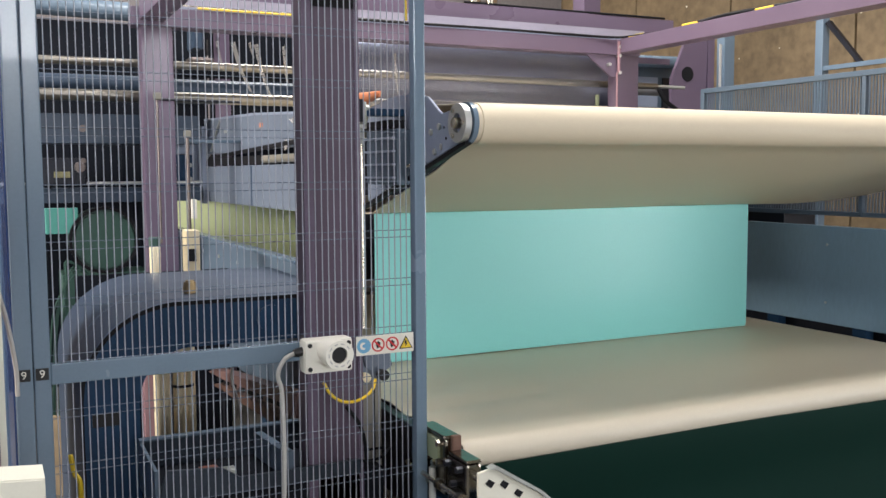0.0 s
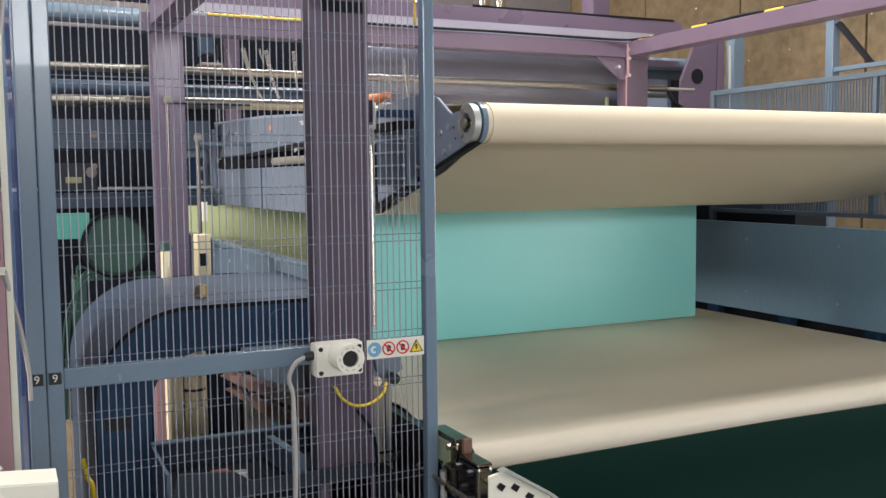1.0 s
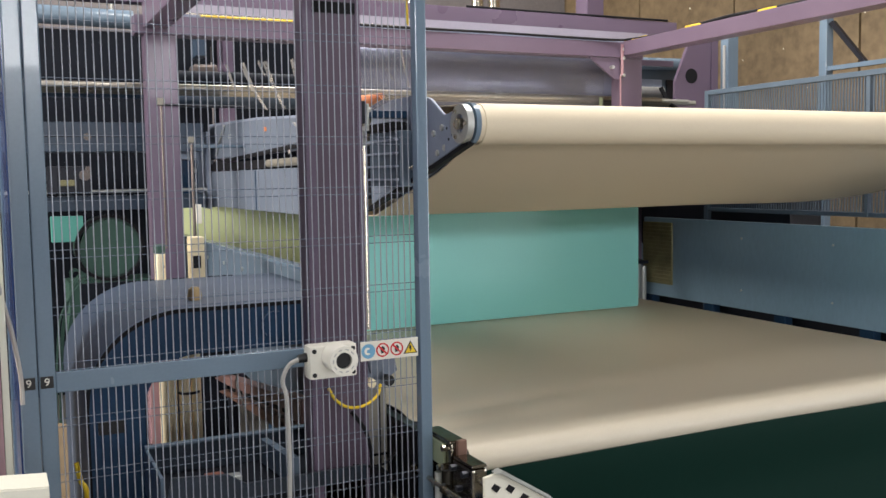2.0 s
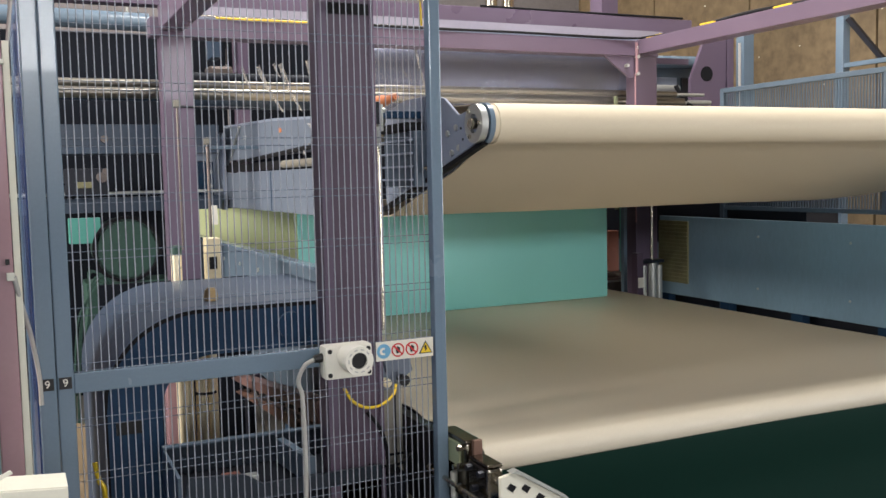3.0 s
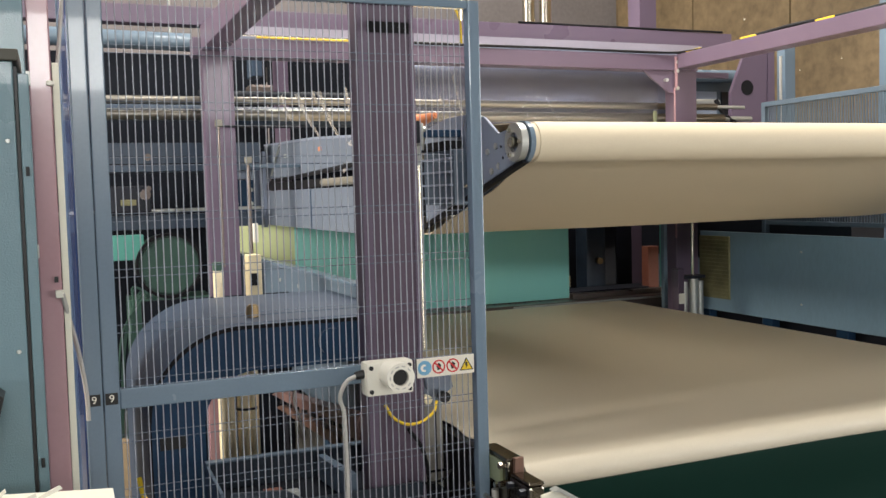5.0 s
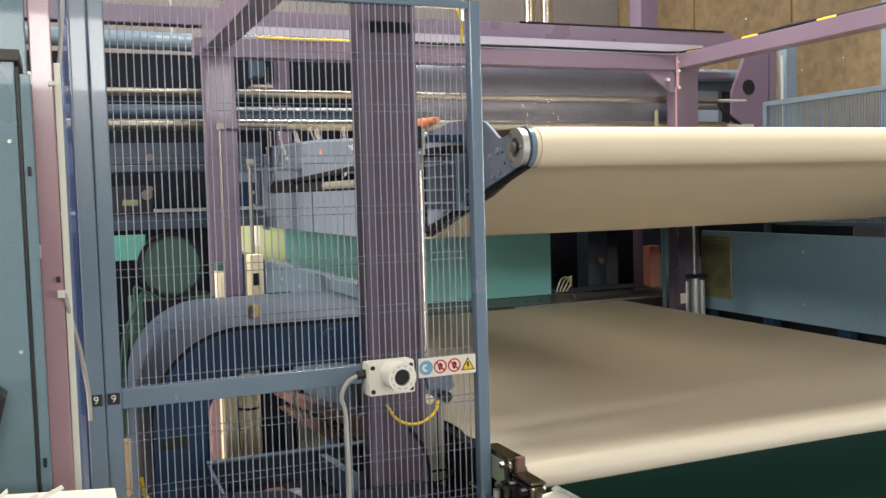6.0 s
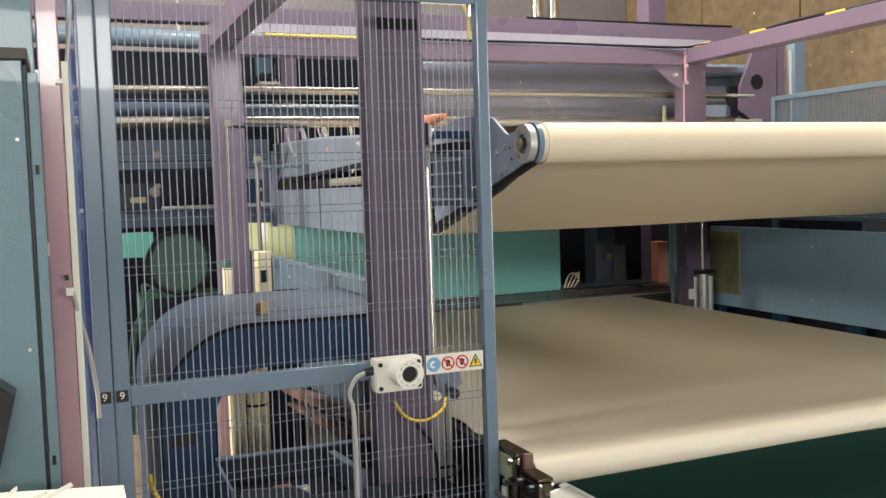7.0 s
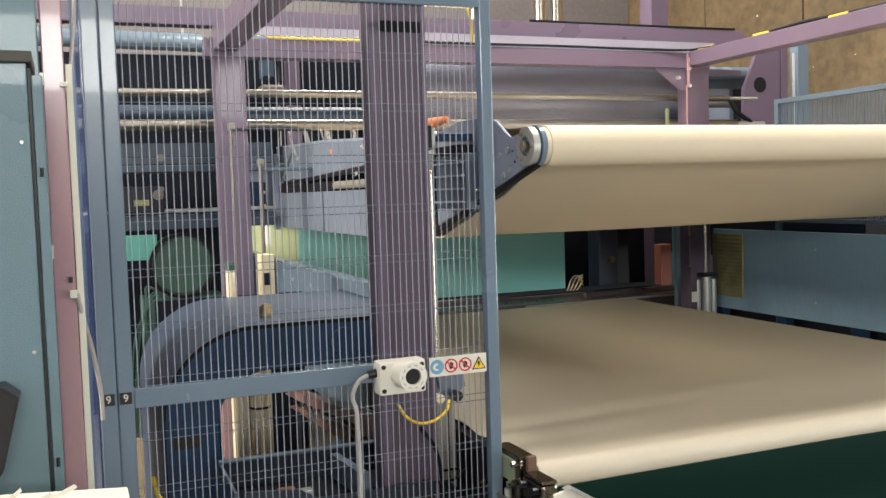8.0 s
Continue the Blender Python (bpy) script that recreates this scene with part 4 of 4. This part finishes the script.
    part("plate", prism([(1.30, 0.69), (1.35, 0.70), (1.51, 0.60), (1.62, 0.50), (1.62, 0.40), (1.30, 0.40)], "y", 2.4, 2.412, 0.002), "ivory", b)
    part("leg", box(1.32, 1.36, 2.413, 2.44, 0, 0.6), "navy", b)
    for x, z in ((1.335, 0.655), (1.385, 0.645), (1.435, 0.61)):
        part("slot", prism([(x - 0.012, z), (x, z + 0.013), (x + 0.02, z), (x + 0.006, z - 0.016)], "y", 2.3965, 2.4), "dark", b)
    part("lip", prism([(1.33, 0.704), (1.352, 0.712), (1.515, 0.61), (1.63, 0.505), (1.62, 0.495), (1.51, 0.602), (1.35, 0.701)], "y", 2.38, 2.412), "zinc", b)
    # green web below
    g = thing("green_web", (2.6, 2.9, 0.0), "dark green belt running down below the lower conveyor", "belt")
    def rise(x, p):
        return 0, max(0.0, (p[1] - 0.4) / 0.232) * (0.006 * min(max((x - 1.5) / 0.95, 0.0), 1.0) - 0.012 * min(max((x - 2.7) / 0.9, 0.0), 1.0))
    part("web", sheet([(2.617, 0.632), (2.63, 0.56), (2.68, 0.45), (2.72, 0.3), (2.74, 0.0)], 1.42, 4.3, 0.004, 24, rise), "green", g, smooth=True)
    part("selvedge", sheet([(2.614, 0.632), (2.627, 0.56), (2.677, 0.45), (2.717, 0.3), (2.737, 0.0)], 1.40, 1.42, 0.004, 1), "teal_dark", g, "pale selvedge")
    part("carrier_bar", rod((1.42, 2.83, 0.585), (4.3, 2.83, 0.585), 0.012, 12), "shadowsteel", g, smooth=True)


# ---- travelling teal belt ----
TX0, TX1 = 1.58, 3.825


def teal_belt():
    t = thing("teal_curtain", (2.6, 3.9, 0.72), "bright teal belt curtain travelling under the upper conveyor", "belt")
    prof = [(3.906, 0.722), (3.9, 0.74), (3.9, 1.0), (3.9, 1.30), (3.9, 1.36), (3.902, 1.408)]
    part("web", sheet(prof, TX0, TX1, 0.004, 6), "teal", t, smooth=True)
    return t


# ---- machine body behind the fence ----
def left_machine():
    a = thing("arched_guard", (0.7, 3.8, 0), "dark blue arched sheet-metal machine guard with a rounded shoulder", "guard")
    outer = [(0.27, 0.0), (0.27, 0.80)] + [(0.62 + 0.35 * math.cos(radians(w)), 0.80 + 0.335 * math.sin(radians(w))) for w in range(172, 89, -6)] + [(1.24, 1.135)]
    inner = [(1.24, 0.965), (0.66, 0.965)] + [(0.66 + 0.19 * math.cos(radians(w)), 0.78 + 0.185 * math.sin(radians(w))) for w in range(100, 181, 10)] + [(0.47, 0.0)]
    part("face", prism(outer + inner, "y", 3.4, 3.42), "navy", a, "dark blue arched face")
    edge = [(x + 0.0, z) for x, z in outer]
    lip = edge + [(1.24, 1.12)] + [(0.62 + 0.337 * math.cos(radians(w)), 0.80 + 0.32 * math.sin(radians(w))) for w in range(90, 173, 6)] + [(0.283, 0.80), (0.283, 0.0)]
    part("edge_seal", prism(lip, "y", 3.394, 3.4), "dark", a, "black edge seal")
    rim = outer + [(1.24, 1.12)] + [(0.62 + 0.335 * math.cos(radians(w)), 0.80 + 0.32 * math.sin(radians(w))) for w in range(90, 173, 6)] + [(0.285, 0.80), (0.285, 0.0)]
    part("rim", prism(rim, "y", 3.42, 4.45), "rim", a, "grey-blue curved rim", True)
    part("seam", prism([(x, z + 0.0015) for x, z in outer[2:]] + [(1.24, 1.13)] + [(x, z - 0.004) for x, z in outer[-2:1:-1]], "y", 3.78, 3.79), "slate", a)
    part("nameplate", box(0.31, 0.40, 3.394, 3.4, 0.71, 0.755, 0.001), "black", a, "small black plate")
    part("knob", rod((0.70, 3.62, 1.135), (0.70, 3.62, 1.185), 0.03, 18, None, 0.022, 0.006), "bronze", a, "dull bronze cap on top", True)
    part("hose", hose([(0.235, 3.42, 0.62), (0.245, 3.40, 0.56), (0.262, 3.37, 0.5), (0.25, 3.38, 0.2), (0.25, 3.39, 0.0)], 0.009, 8), "yellow", a, "yellow hose at the foot", True)
    part("hub", rod((0.95, 3.4, 1.05), (0.95, 3.385, 1.05), 0.05, 28), "navy", a)
    g = thing("guide_pillar", (0.75, 4.6, 0), "bright brass-coloured polished guide pillar", "pillar", "guide pillars")
    part("bar", rod((0.728, 4.6, 0.02), (0.728, 4.6, 1.25), 0.026, 24), "brass", g, smooth=True)
    part("foot", rod((0.728, 4.6, 0.0), (0.728, 4.6, 0.05), 0.05, 24), "shadowsteel", g, smooth=True)
    part("sleeve", rod((0.757, 4.62, 0.02), (0.757, 4.62, 0.96), 0.032, 24), "brass", g, smooth=True)
    part("cap", rod((0.728, 4.6, 1.25), (0.728, 4.6, 1.29), 0.027, 24), "teal_dark", g, "green cap", True)
    k = thing("clamp_pillar", (0.85, 4.6, 0), "double brass-coloured pillar with a pale clamp block", "pillar", "guide pillars")
    part("bar", rod((0.826, 4.62, 0.02), (0.826, 4.62, 1.0), 0.028, 24), "brass", k, smooth=True)
    part("bar", rod((0.882, 4.62, 0.02), (0.882, 4.62, 1.0), 0.024, 24), "brass", k, smooth=True)
    part("clamp_block", box(0.87, 0.935, 4.56, 4.66, 1.0, 1.32, 0.005), "brass_paint", k, "pale yellow clamp block")
    part("window", box(0.878, 0.915, 4.553, 4.56, 1.17, 1.23, 0.001), "dark", k)
    part("band", ring((0.845, 4.62, 0.55), (0.845, 4.62, 0.562), 0.054, 0.048, 28), "dark", k)
    part("foot", box(0.78, 0.92, 4.55, 4.69, 0, 0.05, 0.004), "shadowsteel", k)
    w = thing("pink_upright", (0.7, 4.75, 0), "dusty pink steel upright behind the pillars", "post")
    part("post", box(0.70, 0.765, 4.9, 5.0, 0, 0.92), "pink", w)
    # added board that gives the warm lit patch beyond the rim
    q = thing("leaning_board", (0.3, 4.9, 0), "tan board added as a warm lit patch behind the arched guard", "board")
    part("board", prism([(0.2, 4.98), (0.21, 5.0), (0.37, 4.82), (0.355, 4.81)], "z", 0, 0.40, 0.002), "tan", q)
    # tray
    t = thing("drip_tray", (0.75, 3.15, 0), "open blue-grey steel tray in the machine base", "tray")
    part("bottom", box(0.462, 1.14, 2.98, 3.30, 0.56, 0.568, 0.001), "night", t)
    part("front", prism([(0.455, 0.55), (1.14, 0.55), (1.14, 0.60), (0.72, 0.60), (0.66, 0.64), (0.485, 0.655)], "y", 2.965, 2.98, 0.001), "tray", t, "front lip")
    part("back", box(0.45, 1.14, 3.31, 3.322, 0.55, 0.665, 0.002), "tray", t)
    part("back_lip", box(0.45, 1.14, 3.29, 3.325, 0.666, 0.674, 0.002), "slate", t, "folded back lip")
    part("side", prism([(2.98, 0.50), (3.325, 0.50), (3.325, 0.665), (2.98, 0.655)], "x", 0.45, 0.461, 0.001), "slate", t, "pale side plate")
    part("divider", prism([(0.848, 3.28), (0.878, 3.28), (0.91, 2.99), (0.875, 2.99)], "z", 0.568, 0.655, 0.001), "slate", t)
    part("fitting", box(0.60, 0.66, 3.0, 3.05, 0.57, 0.63, 0.004), "brick", t, "copper-coloured fitting")
    part("fitting", box(0.68, 0.72, 3.02, 3.06, 0.57, 0.615, 0.004), "zinc", t)
    # base and skirt carry the interior shade in their colour
    part("base", box(0.48, 1.24, 3.44, 4.28, 0.0, 0.34), "night", t, "machine base block with the shade in its colour")
    part("skirt", box(0.47, 1.24, 3.0, 3.3, 0.0, 0.549, 0.002), "night", t, "base skirt with the shade in its colour")
    # slanted guide rails
    m = thing("guide_rail", (1.1, 4.4, 0.5), "mauve slotted guide rail running back through the machine", "rail")
    part("rail", prism([(5.1, 0.505), (4.95, 0.548), (3.5, 0.722), (3.5, 0.625)], "x", 1.07, 1.14, 0.003), "copper", m)
    part("rail", prism([(5.1, 0.43), (4.95, 0.47), (3.5, 0.60), (3.5, 0.53)], "x", 1.09, 1.14, 0.003), "rust", m)
    for k in range(8):
        y = 3.65 + 0.16 * k
        z = 0.668 - 0.108 * (y - 3.5)
        part("slot", prism([(y, z), (y + 0.09, z - 0.011), (y + 0.09, z - 0.029), (y, z - 0.018)], "x", 1.065, 1.07), "dark", m)
    part("foot", box(1.09, 1.13, 3.8, 3.86, 0, 0.56), "shadowsteel", m)
    part("foot", box(1.09, 1.13, 4.8, 4.86, 0, 0.46), "shadowsteel", m)
    # sheet added to paint the dark depth behind the pillars
    part("depth_sheet", box(0.42, 1.24, 5.3, 5.32, 0.0, 1.05, 0.002), "night", m, "near-black sheet standing for the dark depth behind the pillars")
    part("cord", hose([(0.93, 3.9, 0.8), (0.92, 3.92, 0.72), (0.945, 3.9, 0.62), (0.96, 3.9, 0.5)], 0.005, 6), "cable", m, smooth=True)
    # cross members far behind
    x = thing("cross_member", (0.5, 6.8, 1.85), "blue steel cross member with dark fittings", "beam")
    part("beam", box(-0.9, 1.4, 6.75, 6.95, 1.80, 2.0), "deepslate", x)
    for k in range(2):
        part("groove", box(-0.9, 1.39, 6.744, 6.75, 1.85 + 0.05 * k, 1.856 + 0.05 * k, 0), "dark", x)
    part("beam", box(-0.9, 1.4, 6.75, 6.95, 1.40, 1.50), "deepslate", x)
    part("guide", rod((-0.9, 6.7, 1.53), (1.4, 6.7, 1.53), 0.012, 10), "zinc", x, smooth=True)
    part("guide", rod((-0.9, 6.6, 2.2), (1.2, 6.6, 2.2), 0.05, 20), "deepslate", x, "dark blue tube", True)
    part("fitting", box(0.35, 0.62, 6.6, 6.74, 1.52, 1.70, 0.01), "shadowsteel", x)
    part("fitting", box(0.42, 0.52, 6.58, 6.6, 1.57, 1.61, 0.004), "mat", x)
    part("lamp_cap", box(0.12, 0.2, 6.72, 6.75, 1.93, 1.97, 0.004), "orange", x)
    part("upright", box(-0.06, 0.02, 6.72, 6.745, 1.5, 1.8, 0.003), "night", x)
    part("upright", box(0.86, 0.90, 6.7, 6.745, 1.5, 1.8, 0.003), "night", x)
    part("boss", rod((0.62, 6.75, 1.9), (0.62, 6.72, 1.9), 0.024, 18), "ledge", x, "round steel boss", True)
    part("valve", rod((0.58, 6.66, 1.64), (0.58, 6.56, 1.64), 0.035, 16), "ledge", x, "worn valve body", True)
    part("knob", rod((0.6, 6.57, 1.68), (0.6, 6.53, 1.68), 0.018, 10), "ledge", x, smooth=True)
    for k in range(3):
        part("pipe", hose([(0.3 + 0.05 * k, 6.68, 1.5), (0.33 + 0.05 * k, 6.66, 1.58), (0.40 + 0.04 * k, 6.66, 1.62 + 0.02 * k), (0.56, 6.64, 1.65)], 0.008, 8), "dark", x, smooth=True)
    part("cover", box(-0.3, 0.3, 6.70, 6.745, 1.505, 1.66, 0.006), "night", x)
    # near-black sheet added for the dark depth behind the cross members
    part("panel", box(-0.9, 1.62, 7.45, 7.5, 0, 2.72), "night", x, "near-black sheet standing for the dark depth at the back")
    d = thing("green_gearbox", (0.7, 6.9, 0.9), "round green gearbox drum in the dark of the machine", "gearbox")
    part("drum", rod((0.72, 6.6, 1.15), (0.72, 6.95, 1.15), 0.21, 40, None, None, 0.02), "teal_dark", d, smooth=True)
    part("rim", ring((0.72, 6.59, 1.15), (0.72, 6.62, 1.15), 0.225, 0.205, 40), "dark", d, smooth=True)
    part("base", box(0.45, 1.0, 6.6, 6.95, 0, 0.93), "teal_dark", d)
    part("cover", box(0.36, 0.56, 6.62, 6.7, 1.2, 1.37), "sea", d, "teal cover plate")
    h = thing("wire_bundle", (0.4, 6.5, 0.0), "loose bundle of thin green wires", "cable")
    for k in range(5):
        s = random.uniform(-0.06, 0.06)
        part("wire", hose([(0.36 + s, 6.5, 0.0), (0.38 + s, 6.42, 0.5), (0.42 + s, 6.38, 0.8 + s), (0.5 - s, 6.36, 1.0 + s), (0.6 + s, 6.4, 0.9), (0.62 + s, 6.45, 0.75)], 0.006, 6), "teal_dark", h, smooth=True)


M["brass_paint"] = surface("pale_yellow_paint", lin(214, 200, 164), 0.4, 0, 60, 0.1, 0.04, 3.0)
M["sea"] = surface("sea_green_plate", lin(86, 158, 146), 0.5, 0, 60, 0.1, 0.04, 3.0)
M["teal_dark"] = surface("green_machine_paint", lin(50, 80, 70), 0.5, 0, 60, 0.12, 0.04, 3.0)


# ---- right side of the machine ----
def right_side():
    p = thing("side_guard", (4.85, 5.0, 0), "blue-grey sheet side guard with worn reflections", "guard")
    part("sheet", box(4.8, 4.83, 2.0, 6.1, 0.615, 1.24, 0.004), "guard", p)
    for y in (5.8, 5.0, 4.2, 3.4, 2.6):
        for z in (0.75, 1.12):
            part("rivet", rod((4.8, y, z), (4.795, y, z), 0.008, 10), "zinc", p)
    for y in (2.4, 3.2, 3.9, 4.6, 5.3, 6.0):
        part("stub", box(4.81, 4.88, y, y + 0.1, 0, 0.615), "navy", p)
    part("base", box(4.95, 5.3, 2.0, 6.1, 0, 0.63), "shadowsteel", p, "dark machine base")
    part("housing", box(5.0, 5.3, 4.75, 7.2, 1.0, 1.62), "shadowsteel", p, "dark housing")
    m = thing("woven_mat", (4.79, 5.9, 0.95), "olive green woven filter mat hung on the side guard", "mat")
    part("cloth", box(4.782, 4.795, 5.735, 6.09, 0.715, 1.205, 0.003), "mat", m)
    for k in range(16):
        z = 0.73 + 0.0295 * k
        part("cord", rod((4.781, 5.738, z), (4.781, 6.088, z), 0.004, 6), "mat", m)
    c = thing("far_lift_cylinder", (4.33, 5.6, 0), "polished lifting cylinder with a thin rod beyond the belt", "cylinder")
    part("barrel", rod((4.255, 5.6, 0.05), (4.255, 5.6, 0.90), 0.026, 20), "zinc", c, smooth=True)
    part("barrel", rod((4.322, 5.58, 0.05), (4.322, 5.58, 0.92), 0.034, 20), "zinc", c, smooth=True)
    part("barrel", rod((4.395, 5.6, 0.05), (4.395, 5.6, 0.90), 0.028, 20), "zinc", c, smooth=True)
    part("head", box(4.23, 4.42, 5.56, 5.66, 0.92, 0.945, 0.006), "shadowsteel", c)
    part("rod", rod((4.334, 5.6, 0.93), (4.334, 5.6, 1.40), 0.011, 14), "chrome", c, smooth=True)
    part("tag", box(4.175, 4.225, 5.55, 5.556, 0.745, 0.82, 0.001), "white", c, "small white tag")
    part("foot", box(4.17, 4.45, 5.5, 5.7, 0, 0.06), "shadowsteel", c)
    # darker mauve stands for the low light under the conveyor
    part("mount", box(4.17, 4.225, 5.557, 5.63, 0.06, 1.0), "plum", c)
    part("side_post", box(4.30, 4.332, 5.9, 5.94, 0.0, 1.385), "blue", c, "thin pale blue upright")
    b = thing("inner_machinery", (3.9, 7.2, 0), "dark machinery with blue and copper parts deep under the conveyor", "machine")
    part("back_plate", box(2.0, 6.0, 8.2, 8.25, 0, 1.9), "shadowsteel", b)
    part("block", box(4.53, 4.74, 7.4, 7.6, 0, 1.5, 0.02), "deepslate", b, "slate blue upright housing")
    part("boss", rod((4.66, 7.4, 0.93), (4.66, 7.37, 0.93), 0.03, 16), "bronze", b, smooth=True)
    part("block", box(4.8, 5.0, 7.6, 7.9, 0, 1.6, 0.02), "shadowsteel", b)
    part("block", box(4.86, 4.97, 6.9, 7.0, 0.0, 1.075), "brick", b, "copper-red plate")
    part("strip", box(4.865, 4.895, 6.7, 6.74, 0.0, 1.3), "sea", b, "pale green upright strip")
    part("bed", box(3.0, 5.0, 6.9, 7.2, 0.55, 0.72), "shadowsteel", b)
    for k in range(4):
        s = 0.03 * k
        part("wire", hose([(3.85 + s, 6.8, 0.74), (3.88 + s, 6.78, 0.84 - s / 2), (3.95 + s / 2, 6.8, 0.86), (4.0, 6.8, 0.78 + s)], 0.006, 6), "brass", b, smooth=True)
    # handrail and pickets
    h = thing("picket_railing", (4.9, 4.4, 2.0), "blue-grey railing with many thin pickets", "railing")
    part("top_rail", box(4.88, 4.93, 2.0, 5.45, 2.17, 2.205), "slate", h)
    part("bottom_rail", box(4.89, 4.92, 2.0, 5.45, 1.3, 1.33), "slate", h)
    part("post", box(4.885, 4.925, 5.45, 5.49, 0, 2.205), "slate", h)
    part("post", box(4.885, 4.925, 4.02, 4.05, 1.3, 2.17), "slate", h)
    me = bpy.data.meshes.new("picket")
    bm = box(-0.004, 0.004, -0.004, 0.004, -0.42, 0.42, 0)
    bm.to_mesh(me)
    bm.free()
    me.materials.append(M["slate"])
    for k in range(148):
        o = new("picket", me)
        o.parent = h
        o.location = (0.005, 5.43 - 0.023 * k - 4.4, -0.25)
    s = thing("wall_bracket_frame", (6.5, 5.8, 2.5), "blue-grey steel wall stand with a diagonal brace", "stand")
    part("post", box(6.48, 6.56, 5.78, 5.86, 0, 3.2), "blue", s)
    part("arm", box(6.49, 6.54, 4.3, 5.78, 2.44, 2.48), "blue", s)
    part("brace", prism([(5.74, 2.86), (5.78, 2.84), (5.44, 2.47), (5.40, 2.48)], "x", 6.5, 6.54), "shadowsteel", s)
    w = thing("blue_upright", (5.95, 6.3, 0), "pale blue upright beside the end plate", "post")
    part("post", box(6.15, 6.27, 6.6, 6.7, 0, 3.0), "blue", w)
    part("conduit", rod((6.10, 6.6, 0), (6.10, 6.6, 2.745), 0.012, 10), "cable", w, "thin grey conduit")
    # sheets on the far wall
    q = thing("wall_sheeting", (8.5, 7, 0), "stained tan wall sheets with pale spots", "wall sheet")
    for k in range(7):
        part("sheet", box(8.55, 8.59, -0.4 + 1.9 * k, 1.47 + 1.9 * k, 0.3, 5.5, 0.004), "tan", q)
    for k in range(26):
        y, z = random.uniform(4.5, 10), random.uniform(2.0, 4.2)
        part("spot", rod((8.55, y, z), (8.546, y, z), random.uniform(0.006, 0.013), 10), "ivory", q)


hall()
left_group()
frame_steel()
rollers, film_strips = back_rollers()
left_machine()
right_side()
lift_cylinder()
lower_conveyor()
fence = guard_fence()
fence_fittings(fence)
upper = upper_conveyor()
teal = teal_belt()


def motions():
    rise = [(0.0, 0.014), (0.5, 0.014), (1.0, 0.026), (1.5, 0.026), (3.0, 0.026), (4.7, 0.024), (5.8, 0.0), (6.5, 0.0), (8.0, 0.0)]
    walk(upper, [(t, pose(1.5, 2.885, 1.749 + d)) for t, d in rise])
    steps = (0.0, 0.9, 1.2, 1.5, 2.2, 2.8, 3.6, 4.7, 5.3, 5.8, 6.5, 8.0)
    for ob, (y, z), shifts in ((rollers[0], (6.33, 2.305), (0, 0, -0.02, -0.11, -0.09, -0.065, -0.065, -0.06, -0.03, 0, 0, 0)),
                               (rollers[1], (6.42, 2.10), (0, 0, 0.01, 0.10, 0.10, 0.085, 0.085, 0.08, 0.04, 0, 0, 0))):
        walk(ob, [(t, pose(2.8, y, z + d)) for t, d in zip(steps, shifts)])
    drift = [(0.0, 0, 0, 0), (1.2, 0, -0.01, 0), (1.5, 0.03, -0.03, -4), (2.8, 0.06, -0.04, -9), (4.7, 0.06, -0.06, -9), (5.8, 0.0, -0.36, -3), (6.5, 0.0, -0.40, -2), (8.0, 0.0, -0.40, -2)]
    walk(film_strips, [(t, pose(1.9 + dx, 6.22, 2.3 + dz, 0, a, 0)) for t, dx, dz, a in drift])
    way = [(0.0, 3.9, 0), (0.5, 4.158, 0), (1.0, 4.413, 0), (1.5, 4.665, 0), (3.0, 5.45, 0), (3.5, 5.72, 0), (4.0, 5.99, 0), (4.5, 6.26, 0), (5.2, 6.62, 0),
           (6.0, 6.85, 0), (6.5, 6.86, 0), (7.0, 6.82, 0.005), (7.5, 6.785, 0.03), (8.0, 6.79, 0.045)]
    walk(teal, [(t, pose(2.6, y, 0.72 + d)) for t, y, d in way])


motions()
